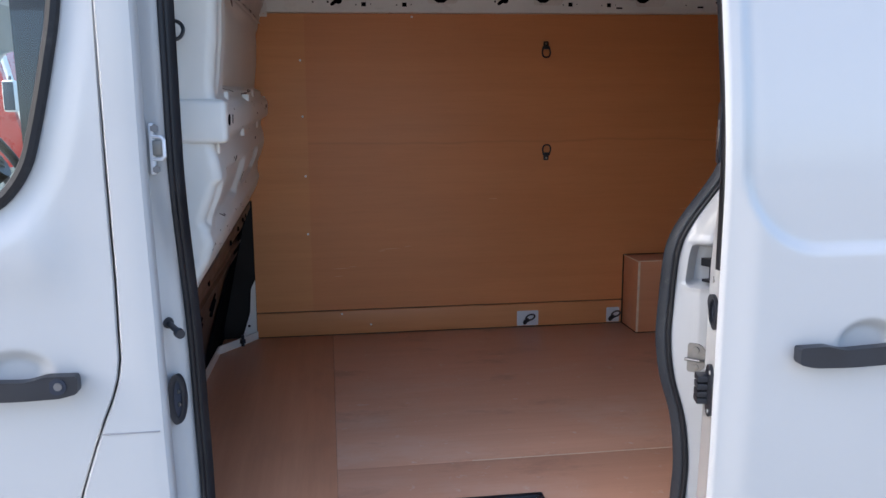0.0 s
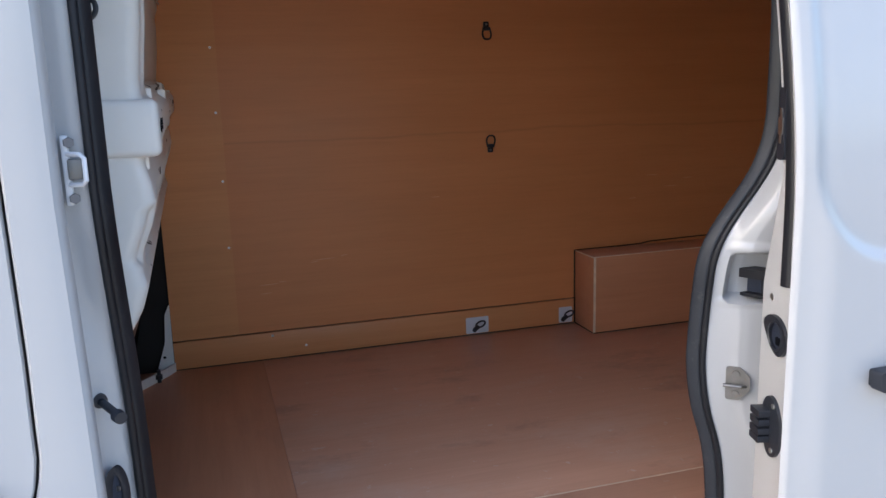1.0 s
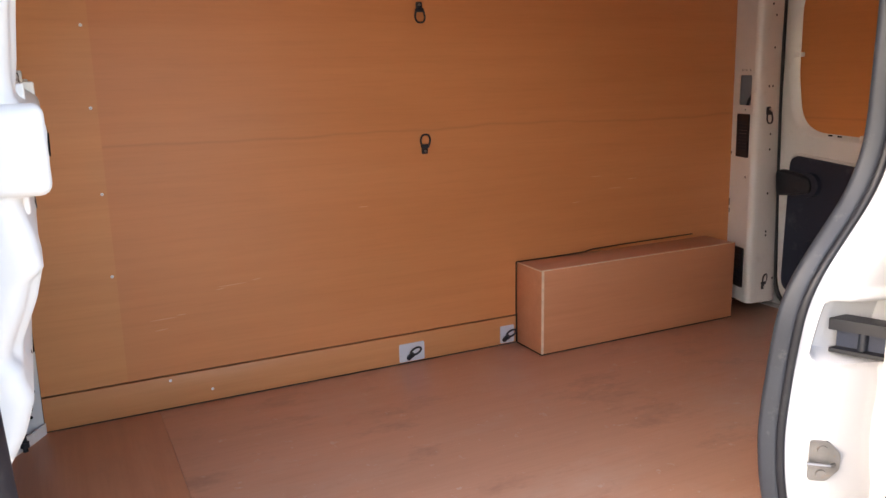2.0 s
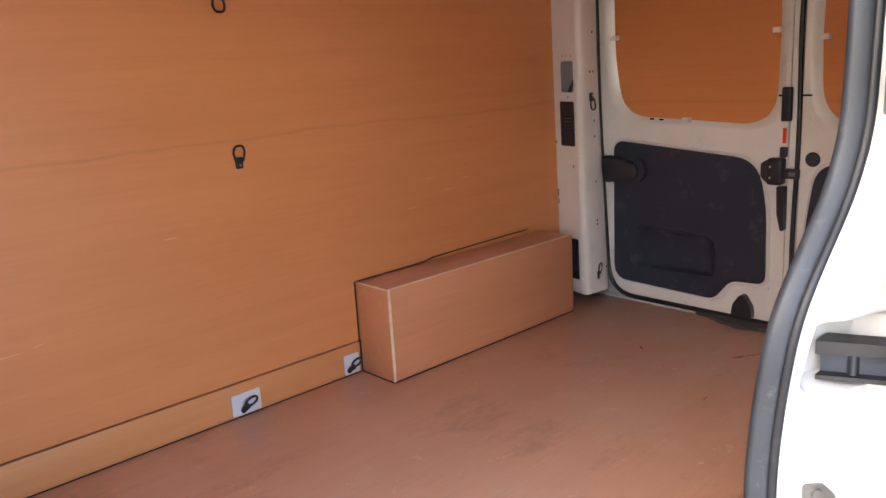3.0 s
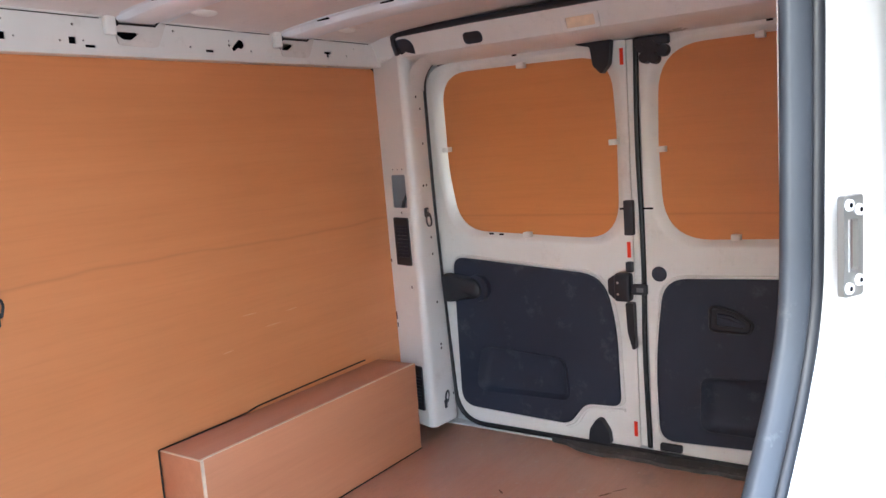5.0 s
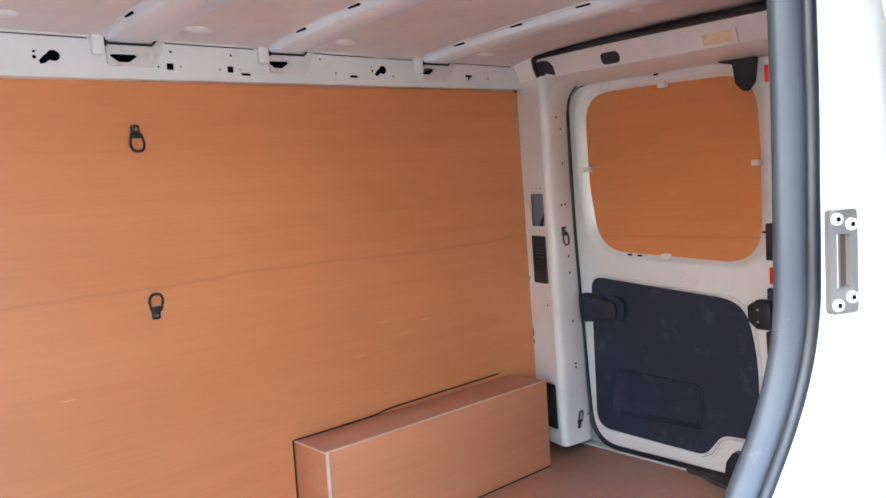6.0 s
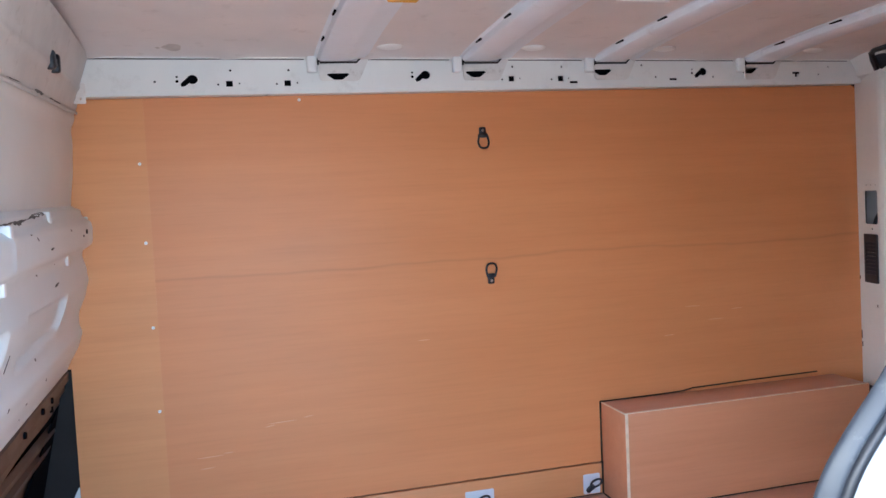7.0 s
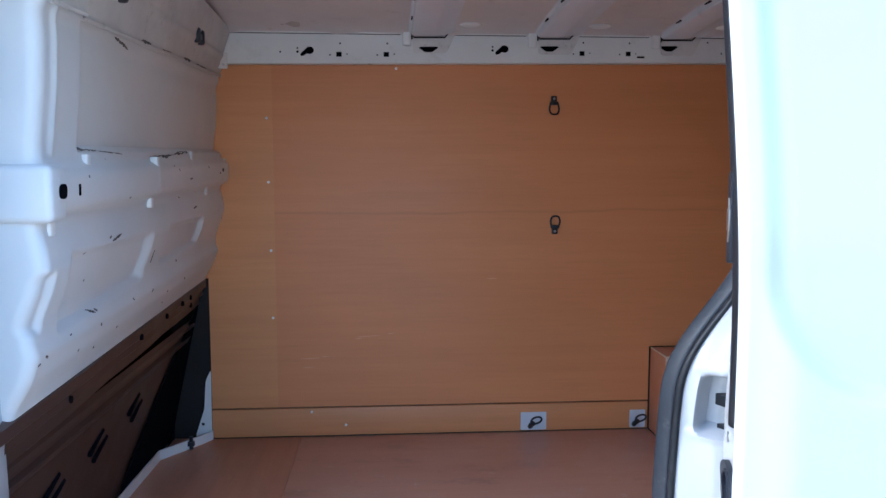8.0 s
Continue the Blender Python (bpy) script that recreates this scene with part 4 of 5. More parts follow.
solid("trim_corner_bracket", bm, M_INNER, "white steel bracket in the forward corner", "bracket", kind="structure")
corner_stud = thing("floor_stud", (-0.42, 1.62, 0.565), "black threaded stud in the forward corner", "stud")
part("shaft", disc((-0.415, 1.640, 0.552), 0.007, 0.045, (0, 0, 1), 10), M_BLACK, corner_stud)
part("nut", disc((-0.415, 1.640, 0.565), 0.013, 0.014, (0, 0, 1), 6), M_BLACK, corner_stud)
# Added closing panels, in the same painted black as the void.
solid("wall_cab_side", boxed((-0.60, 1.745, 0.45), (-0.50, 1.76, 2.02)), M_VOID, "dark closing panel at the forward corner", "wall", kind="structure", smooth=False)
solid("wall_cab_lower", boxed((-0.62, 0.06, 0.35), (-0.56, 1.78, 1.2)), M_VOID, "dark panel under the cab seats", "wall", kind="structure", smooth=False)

# ---- things in the load space ----
# boxed-in wheel arch
arch = thing("wheel_arch_box", (1.65, 1.665, FLOOR_Z), "plywood box over the wheel arch with pale raw edges", "wheel arch box")
BX0, BX1, BY, BZ = 1.200, 2.107, 1.581, 0.855
part("front_panel", boxed((BX0 + 0.0085, BY, FLOOR_Z + 0.003), (BX1, BY + 0.0085, BZ - 0.0005), 0.0008), M_BOX, arch)
part("side_panel", boxed((BX0, BY + 0.003, FLOOR_Z + 0.003), (BX0 + 0.008, 1.7425, BZ - 0.0035), 0.0008), M_BOX, arch)
part("top_panel", boxed((BX0 + 0.004, BY + 0.0095, BZ - 0.009), (BX1, 1.7445, BZ - 0.001), 0.0008), M_BOXTOP, arch, "slightly greyer top panel")
part("edge_strip", boxed((BX0 - 0.001, BY + 0.0002, BZ - 0.004), (BX1, BY + 0.0092, BZ + 0.0012), 0.0008), M_EDGE, arch, "pale raw plywood edge")
part("edge_strip", boxed((BX0 - 0.0012, BY - 0.0012, FLOOR_Z + 0.003), (BX0 + 0.0083, BY + 0.0028, BZ - 0.0045), 0.0008), M_EDGE, arch, "pale raw plywood edge")
part("edge_strip", boxed((BX0 - 0.001, BY + 0.0096, BZ - 0.0033), (BX0 + 0.0036, 1.7425, BZ + 0.0006), 0.0006), M_EDGE, arch, "pale raw plywood edge")
part("joint_bead", tube([(BX0, 1.7455, BZ), (1.42, 1.7455, BZ + 0.001), (1.50, 1.7445, BZ + 0.003), (1.54, 1.7455, BZ + 0.009), (1.75, 1.7465, BZ + 0.012), (2.04, 1.7465, BZ + 0.014)], 0.0026, 6), M_JOINT, arch, "dark joint along the lining")
part("joint_bead", tube([(BX0, BY - 0.001, FLOOR_Z + 0.0015), (1.6, BY - 0.001, FLOOR_Z + 0.0015), (BX1, BY - 0.001, FLOOR_Z + 0.0015)], 0.0024, 6), M_JOINT, arch, "dark joint along the floor")
part("joint_bead", tube([(BX0 - 0.001, BY, FLOOR_Z + 0.0015), (BX0 - 0.001, 1.742, FLOOR_Z + 0.0015)], 0.0024, 6), M_JOINT, arch)
part("joint_bead", tube([(BX0 - 0.001, 1.744, FLOOR_Z + 0.003), (BX0 - 0.001, 1.744, 0.648), (BX0 - 0.001, 1.7485, 0.658), (BX0 - 0.001, 1.7485, BZ)], 0.0026, 6), M_JOINT, arch)


def d_ring(m, label, group="load rings on the walls"):
    """Black lashing ring: a moulded tab with a screw and a loop that hangs from it."""
    base = thing("lashing_ring", (0, 0, 0), label, "lashing ring", group)
    bm = boxed((-0.0105, -0.010, -0.014), (0.0105, 0.0, 0.016), 0.004, 3)
    box(bm, (-0.0125, -0.013, -0.016), (0.0125, -0.002, -0.004), 0.003, 2)
    part("tab", bm, M_BLACK, base)
    part("screw", disc((0, -0.0095, 0.006), 0.0045, 0.003, (0, -1, 0), 8), M_STEEL, base)
    pts = rounded([(-0.012, -0.006), (0.012, -0.006), (0.0180, -0.032), (0.011, -0.048), (-0.011, -0.048), (-0.0180, -0.032)], [0.003, 0.003, 0.010, 0.012, 0.012, 0.010], 4)
    part("loop", tube([(x, -0.010 - 0.10 * abs(z + 0.006), z) for x, z in pts], 0.0032, 8, closed=True), M_BLACK, base)
    base.matrix_basis = m
    return base


flip = pose(0, 0, 0, 0, 180, 0)
d_ring(pose(0.833, WALL_Y, 1.733), "black lashing ring hanging from the plywood wall")
d_ring(pose(0.842, WALL_Y, 1.283) @ flip, "black lashing ring standing upward on the plywood wall")
p2, p3 = (2.243, 1.588, 1.362), (2.281, 1.592, 0.655)
d_ring(pose(*p2, 0, 0, 6), "black lashing ring hanging from the white rear pillar", "load rings on the pillar")
d_ring(pose(*p3, 0, 0, 16) @ flip, "black lashing ring upright near the foot of the pillar", "load rings on the pillar")


def lash_point(x0, x1, label):
    base = thing("floor_lashing_point", ((x0 + x1) / 2, WALL_Y, 0.56), label, "lashing point", "lashing points in the skirting")
    y = WALL_Y - 0.005
    part("plate", plate(rounded(rect2(x0, 0.557, x1, 0.622), 0.005, 3), [], in_y(y - 0.003), 0.003), M_GALV, base, "pale painted plate")
    cx = (x0 + x1) / 2
    part("stem", tube([(cx - 0.013, y - 0.002, 0.568), (cx - 0.010, y - 0.012, 0.578), (cx - 0.003, y - 0.020, 0.587)], 0.0090, 8), M_BLACK, base)
    pts = ring2(0, 0, 0.0195, 0.0125, 18, 0.35)
    part("loop", tube([(cx + 0.007 + u, y - 0.021 - 0.25 * v, 0.597 + v) for u, v in pts], 0.0036, 8, closed=True), M_BLACK, base)


lash_point(0.727, 0.821, "black lashing eye on a pale plate in the skirting")
lash_point(1.128, 1.186, "black lashing eye on a pale plate beside the arch box")

# pale scratches in the lining
for x, z, le, a in ((-0.02, 0.832, 0.08, 0.03), (0.03, 0.838, 0.03, 0.0), (0.185, 0.909, 0.09, 0.03), (0.15, 0.901, 0.03, 0.1), (-0.03, 0.80, 0.04, 0.04), (0.26, 0.917, 0.03, 0.1), (0.62, 1.11, 0.04, 0.0), (1.55, 1.14, 0.06, -0.02), (1.72, 1.12, 0.05, 0.03), (1.64, 1.09, 0.07, 0.0), (1.46, 1.05, 0.04, 0.04)):
    bm = bmesh.new()
    pts = [(u * le / 2, (1 - u * u) * 0.0011 * s + 0.004 * math.sin(3 * u) * a) for s, us in ((1, frange(-1, 1, 7)), (-1, frange(0.67, -0.67, 5))) for u in us]
    plate([(x + u, z + v + u * a) for u, v in pts], [], in_y(WALL_Y - 0.0005), 0.0004, bm)
    part("scratch", bm, M_SCRATCH, wall, smooth=False)
# screws in the lining
for x, y, z in ((-0.156, 1.747, 1.668), (-0.154, 1.747, 1.451), (-0.150, 1.747, 1.215), (-0.148, 1.747, 0.979), (0.285, 1.750, 1.838), (0.10, 1.745, 0.590), (-0.02, 1.745, 0.640)):
    s = thing("wood_screw", (x, y, z), "countersunk screw in the plywood, its glint painted white", "screw", "screws in the lining")
    part("head", disc((x, y, z), 0.0046, 0.0022, (0, -1, 0), 12), M_SCREW, s)
    part("recess", disc((x, y - 0.0021, z), 0.0013, 0.0004, (0, -1, 0), 4), M_DULL, s)


# vent grilles on the rear pillar
def pillar_vent(z0, z1, u0, u1, label):
    v = thing("vent_grille", f1((u0 + u1) / 2, z0, 0), label, "vent", "vent grilles on the rear pillar")
    n = 9
    holes = []
    zz0, zz1 = z0 + (z1 - z0) * 0.16, z1 - (z1 - z0) * 0.16
    for k in range(n):
        a = zz0 + (zz1 - zz0) * k / n
        holes.append(rect2(u0 + 0.012, a + 0.002, u1 - 0.008, a + (zz1 - zz0) / n - 0.002))
    part("frame", plate(rounded(rect2(u0, z0, u1, z1), 0.005, 3), holes, face_place(PA, PB, 0.0005), 0.006), M_BLACK, v, smooth=False)
    for k in range(n):
        a = zz0 + (zz1 - zz0) * (k + 0.5) / n
        pts = [f1(u, z, w) for u, z, w in ((u0 + 0.011, a + 0.006, 0.006), (u1 - 0.007, a + 0.006, 0.006), (u1 - 0.007, a - 0.004, 0.002), (u0 + 0.011, a - 0.004, 0.002))]
        bm = bmesh.new()
        bm.faces.new([bm.verts.new(p) for p in pts])
        part("slat", thicken(bm, 0.0015), M_PANEL, v)


pillar_vent(1.178, 1.348, 0.044, 0.124, "black slatted vent grille on the white pillar")
pillar_vent(0.646, 0.810, 0.034, 0.126, "black slatted vent grille low beside the arch box")


# ---- rear doors ----
def rear_door(side, label):
    """side +1: the leaf beside the plywood wall; -1: the other leaf."""
    def Y(s):
        return MID_Y + side * s

    def at(x):
        return lambda u, v, w: (x + w, Y(u), v)

    d = thing("door_1" if side > 0 else "door_2", (DOOR_X, Y(0.37), 0.58), label, "door", "rear doors", "structure")
    if side > 0:
        win = rounded([(0.064, 1.250), (0.061, 1.60), (0.072, 1.832), (0.40, 1.838), (0.712, 1.840), (0.704, 1.50), (0.668, 1.280)], [0.13, 0.02, 0.17, 0.02, 0.11, 0.05, 0.14], 9)
        panel = rounded([(0.118, 1.136), (0.690, 1.184), (0.692, 0.632), (0.262, 0.620), (0.200, 0.700), (0.074, 0.706), (0.080, 0.98)], [0.08, 0.045, 0.06, 0.03, 0.03, 0.03, 0.12], 6)
    else:
        win = rounded([(0.082, 1.250), (0.070, 1.55), (0.078, 1.838), (0.700, 1.838), (0.700, 1.50), (0.670, 1.262)], [0.15, 0.02, 0.24, 0.10, 0.05, 0.13], 9)
        panel = rounded([(0.086, 1.132), (0.684, 1.150), (0.688, 0.640), (0.058, 0.612), (0.052, 0.88)], [0.07, 0.045, 0.05, 0.05, 0.12], 6)

    def grown(k):
        """The window outline, larger by k metres on every side."""
        return [(0.376 + (u - 0.376) * (1 + k / 0.32), 1.545 + (v - 1.545) * (1 + 0.62 * k / 0.293)) for u, v in win]
    pock = rounded([(0.255, 0.700), (0.632, 0.692), (0.590, 0.866), (0.262, 0.846)], [0.03, 0.06, 0.04, 0.03], 5) if side > 0 else rounded([(0.186, 0.664), (0.560, 0.664), (0.540, 0.850), (0.190, 0.832)], [0.03, 0.05, 0.03, 0.03], 5)
    inner = 0.016 if side > 0 else 0.026
    leaf = rounded([(inner, 0.568), (0.724, 0.572), (0.768, 1.35), (0.772, 1.872), (inner, 1.870)], [0.01, 0.09, 0.05, 0.11, 0.01], 6)
    part("leaf", plate(leaf, [grown(0.034), pock], at(DOOR_X), 0.020), M_INNER, d)
    # rolled edge round the window opening
    bm = bmesh.new()
    rows = [[bm.verts.new((DOOR_X + dep, Y(u), v)) for u, v in grown(k)] for k, dep in ((0.0345, -0.0004), (0.030, 0.0004), (0.022, 0.0040), (0.012, 0.0105), (0.004, 0.0170), (-0.001, 0.0203))]
    for p0, p1 in zip(rows, rows[1:]):
        for i in range(len(p0)):
            bm.faces.new((p0[i - 1], p0[i], p1[i], p1[i - 1]))
    part("window_flange", bm, M_INNER, d)
    blank = rounded([(0.040, 1.240), (0.040, 1.86), (0.730, 1.86), (0.730, 1.240)], 0.02)
    part("window_blank", plate(blank, [], at(DOOR_X + 0.0205), 0.006), M_DOORPLY, d, "reddish plywood sheet closing the window", smooth=False)
    p = part("lining_panel", plate(panel, [pock], at(DOOR_X - 0.011), 0.0108), M_PANEL, d, "charcoal moulded plastic lining with scuffs", smooth=False)
    part("panel_rim", tube([(DOOR_X - 0.0095, Y(u), v) for u, v in panel], 0.0030, 6, closed=True), M_PANEL, p)
    part("panel_bead", tube([(DOOR_X - 0.001, Y(0.40 + (u - 0.40) * 1.035), 0.89 + (v - 0.89) * 1.035) for u, v in panel], 0.0035, 6, closed=True), M_INNER, d)
    # moulded pocket
    rings = []
    bm = bmesh.new()
    for scale, depth in ((1.0, -0.0115), (0.975, -0.009), (0.93, 0.004), (0.86, 0.015), (0.78, 0.0178), (0.0, 0.0185)):
        rings.append([bm.verts.new((DOOR_X + depth, Y(0.431 + (u - 0.431) * scale), 0.773 + (v - 0.773) * scale)) for u, v in pock])
    for a, b in zip(rings, rings[1:]):
        for i in range(len(a)):
            bm.faces.new((a[i - 1], a[i], b[i], b[i - 1]))
    bmesh.ops.remove_doubles(bm, verts=bm.verts[:], dist=1e-5)
    part("pocket", bm, M_PANEL, p)
    part("pocket_rim", tube([(DOOR_X - 0.011, Y(u), v) for u, v in pock], 0.0028, 6, closed=True), M_PANEL, p)
    # white clips that hold the blank
    for u, v in ((0.386, 1.268), (0.692, 1.572), (0.064, 1.562), (0.376, 1.832)) if side > 0 else ((0.300, 1.264), (0.692, 1.572), (0.088, 1.532), (0.376, 1.832)):
        c = part("clip", boxed((DOOR_X - 0.014, Y(u - 0.013), v - 0.009), (DOOR_X + 0.012, Y(u + 0.013), v + 0.009), 0.002), M_CLIP, d, "white plastic clip")
    for u, v in ((0.53, 1.270), (0.49, 1.268), (0.045, 1.352), (0.030, 1.352), (0.40, 1.868)):
        part("slot", boxed((DOOR_X - 0.001, Y(u - 0.009), v - 0.003), (DOOR_X + 0.002, Y(u + 0.009), v + 0.003), 0.001), M_VOID, d)
    if side > 0:
        grip = rounded([(0.728, 1.020), (0.738, 1.130), (0.67, 1.122), (0.575, 1.108), (0.565, 1.046), (0.66, 1.028)], [0.025, 0.03, 0.03, 0.035, 0.035, 0.03], 5)
        bm = bmesh.new()
        rows = []
        for sc, dep in ((0.97, -0.004), (1.0, -0.020), (0.96, -0.038), (0.80, -0.046), (0.0, -0.047)):
            rows.append([bm.verts.new((DOOR_X + dep, Y(0.664 + (u - 0.664) * sc), 1.080 + (v - 1.080) * sc)) for u, v in grip])
        for p0, p1 in zip(rows, rows[1:]):
            for i in range(len(p0)):
                bm.faces.new((p0[i - 1], p0[i], p1[i], p1[i - 1]))
        bmesh.ops.remove_doubles(bm, verts=bm.verts[:], dist=1e-5)
        h = part("handle", bm, M_BLACK, d, "black moulded grab handle")
        part("bezel", disc((DOOR_X - 0.010, Y(0.590), 1.076), 0.050, 0.018, (-1, 0, 0), 24), M_PANEL, h)
    else:
        h = part("handle", plate(rounded([(0.226, 0.990), (0.228, 1.052), (0.285, 1.046), (0.342, 1.010), (0.330, 0.986)], [0.012, 0.014, 0.03, 0.02, 0.02], 5), [rounded([(0.240, 1.000), (0.242, 1.040), (0.285, 1.034), (0.328, 1.008), (0.318, 0.996)], [0.008, 0.010, 0.02, 0.012, 0.012], 5)], at(DOOR_X - 0.020), 0.009), M_BLACK, d, "black recessed grab handle")
        part("rim", tube([(DOOR_X - 0.020, Y(u), v) for u, v in rounded([(0.222, 0.984), (0.224, 1.058), (0.290, 1.052), (0.350, 1.012), (0.336, 0.980)], [0.014, 0.016, 0.034, 0.022, 0.022], 5)], 0.0042, 8, closed=True), M_BLACK, h)
        part("grip", tube([(DOOR_X - 0.014, Y(0.246), 1.030), (DOOR_X - 0.022, Y(0.28), 1.028), (DOOR_X - 0.014, Y(0.322), 1.008)], 0.008, 8), M_PANEL, h)
        part("lock_boss", disc((DOOR_X - 0.010, Y(0.464), 1.045), 0.026, 0.006, (-1, 0, 0), 24), M_BLACK, d, "black round boss on the lining")
        part("blanking_disc", disc((DOOR_X - 0.0005, Y(0.066), 1.147), 0.024, 0.004, (-1, 0, 0), 24), M_PANEL, d, "dark round blanking plug")
    return d, Y


door_a, YA = rear_door(1, "white rear door with plywood window blank and charcoal lining")
door_b, YB = rear_door(-1, "white second rear door with charcoal lining and grab handle")
# lock gear between the leaves
lock = part("lock", boxed((DOOR_X - 0.040, YA(0.016), 1.060), (DOOR_X - 0.0005, YA(0.070), 1.150), 0.010, 3), M_BLACK, door_a, "black lock case with steel catch")
part("lock_wing", plate(rounded([(0.070, 1.065), (0.070, 1.145), (0.092, 1.130), (0.092, 1.085)], 0.006), [], lambda u, v, w: (DOOR_X - 0.030 + w, YA(u), v), 0.024), M_BLACK, lock)
part("catch", boxed((DOOR_X - 0.034, YA(-0.034), 1.084), (DOOR_X - 0.012, YA(0.014), 1.116), 0.003), M_BLACK, lock)
part("tongue", boxed((DOOR_X - 0.0365, YA(-0.026), 1.093), (DOOR_X - 0.0335, YA(-0.004), 1.107), 0.001), M_DULL, lock)
for y, z in ((0.055, 1.085), (0.055, 1.122)):
    part("rivet", disc((DOOR_X - 0.0405, YA(y), z), 0.004, 0.002, (-1, 0, 0), 8), M_STEEL, lock)
part("rod_cover", boxed((DOOR_X - 0.024, YA(0.004), 1.270), (DOOR_X - 0.0005, YA(0.034), 1.380), 0.004), M_BLACK, door_a)
part("rod_cover", boxed((DOOR_X - 0.018, YA(0.014), 1.152), (DOOR_X - 0.0005, YA(0.036), 1.185), 0.003), M_BLACK, door_a)
part("rod_cover", plate(rounded([(0.012, 1.055), (0.038, 1.055), (0.034, 0.960), (0.020, 0.905), (0.010, 0.905)], 0.006), [], lambda u, v, w: (DOOR_X - 0.026 + w, YA(u), v), 0.025), M_BLACK, door_a)
part("centre_seal", tube([(DOOR_X + 0.004, MID_Y - 0.013 + 0.003 * math.sin(z * 9), z) for z in frange(0.575, 1.868, 30)], 0.0095, 8, flat=0.8), M_RUBBER, door_a)
part("edge_flange", boxed((DOOR_X + 0.007, YA(-0.006), 0.575), (DOOR_X + 0.016, YA(0.0155), 1.868), 0.002), M_INNER, door_a, "recessed white edge of the leaf")
for z in (1.222, 0.632, 1.820):
    part("reflector", boxed((DOOR_X - 0.003, YA(0.022), z - 0.025), (DOOR_X - 0.0003, YA(0.034), z + 0.025), 0.001), M_RED, door_a, "red reflector strip")
part("top_latch", plate(rounded([(0.085, 1.772), (0.060, 1.800), (0.050, 1.885), (0.175, 1.890), (0.165, 1.868), (0.120, 1.858), (0.112, 1.800)], 0.008), [], lambda u, v, w: (DOOR_X - 0.028 + w, YA(u), v), 0.0275), M_BLACK, door_a, "black top latch cover")
bm = boxed((DOOR_X - 0.022, YB(0.018), 1.840), (DOOR_X - 0.0005, YB(0.125), 1.868), 0.006, 3)
for u, v, r in ((0.052, 1.806, 0.018), (0.080, 1.800, 0.016), (0.106, 1.822, 0.019), (0.070, 1.832, 0.024), (0.040, 1.834, 0.014)):
    disc((DOOR_X - 0.001, YB(u), v), r, 0.028, (-1, 0, 0), 14, bm)
part("top_latch", bm, M_BLACK, door_b, "black top latch")
part("bottom_latch", plate(rounded([(0.108, 0.572), (0.186, 0.575), (0.180, 0.618), (0.155, 0.655), (0.138, 0.655), (0.112, 0.615)], 0.010), [], lambda u, v, w: (DOOR_X - 0.026 + w, YA(u), v), 0.025), M_BLACK, door_a, "black triangular bottom latch")
part("bottom_latch_flange", tube([(DOOR_X - 0.004, YA(u), v) for u, v in rounded([(0.060, 0.690), (0.195, 0.684), (0.235, 0.620), (0.275, 0.604)], [0, 0.03, 0.03, 0])], 0.006, 6), M_INNER, door_a)
part("bottom_latch", boxed((DOOR_X - 0.020, YB(0.055), 0.578), (DOOR_X - 0.0005, YB(0.125), 0.602), 0.005), M_BLACK, door_b, "black bottom latch")

# frosted lamp housing on the header
lamp = thing("header_lamp", (2.176, 0.94, 1.92), "unlit beige rear lamp housing in the header", "lamp housing")
lampface = lambda u, v, w: (2.180 - (v - 1.912) * 0.42 + w, u, v)
part("frame", plate(rounded(rect2(0.885, 1.892, 1.000, 1.936), 0.006), [rounded(rect2(0.898, 1.900, 0.987, 1.929), 0.004)], lampface, -0.007), M_CLIP, lamp)
part("lens", plate(rounded(rect2(0.898, 1.900, 0.987, 1.929), 0.004), [], lampface, -0.003), M_EDGE, lamp)


# ---- sliding door, slid back outside the body ----
slider = thing("sliding_door", (1.25, -0.04, 0.45), "white sliding side door slid open along the body", "sliding door", kind="structure")


def door_lean(z):
    return 0.075 * step(z, 1.30, 2.0) + 0.015 * (1 - step(z, 0.3, 0.85))


def skin_place(x, z):
    dx, dz = 0.705 + 0.17 - x, 1.205 + 0.17 - z
    ax, az = max(dx, 0), max(dz, 0)
    sd = math.hypot(ax, az) + min(max(dx, dz), 0) - 0.17
    rec = 1 - step(sd, -0.022, 0.006)
    y = -0.090 + door_lean(z) - 0.010 * step(x, 0.673, 0.75) + 0.013 * rec
    bowl = 1 - step(math.hypot((x - 0.985) / 0.072, (z - 1.022) / 0.052), 0.55, 1.0)
    y += 0.022 * bowl
    if x < 0.680:
        y += (0.680 - x) * 0.9
    return (x - 0.010 * step(z, 1.25, 2.0), y, z)


xs = sorted({*frange(0.672, 0.69, 6), *frange(0.69, 1.20, 72), *frange(1.22, 1.84, 14)})
zs = sorted({*frange(0.40, 0.94, 18), *frange(0.94, 1.08, 28), *frange(1.09, 1.42, 60), *frange(1.44, 1.93, 18)})
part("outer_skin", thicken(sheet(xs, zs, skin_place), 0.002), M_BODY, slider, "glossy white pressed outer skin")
EDGE = [(0.676, -0.084), (0.682, -0.074), (0.692, -0.040), (0.702, 0.000), (0.708, 0.020), (0.724, 0.026), (1.82, 0.026)]


def edge_depth(z):
    """The upper half of the door is thinner than the lower half."""
    return 1 - 0.53 * min(1.0, max(0.0, (z - 1.165) / 0.19))


bm = sheet(sorted({*frange(0.40, 1.93, 24), *frange(1.16, 1.36, 11)}), range(len(EDGE)), lambda z, k: (0.676 + (EDGE[k][0] - 0.676) * (edge_depth(z) if k < 6 else 1) - 0.010 * step(z, 1.25, 2.0) * (k < 6), -0.084 + (EDGE[k][1] + 0.084) * edge_depth(z) + door_lean(z), z))
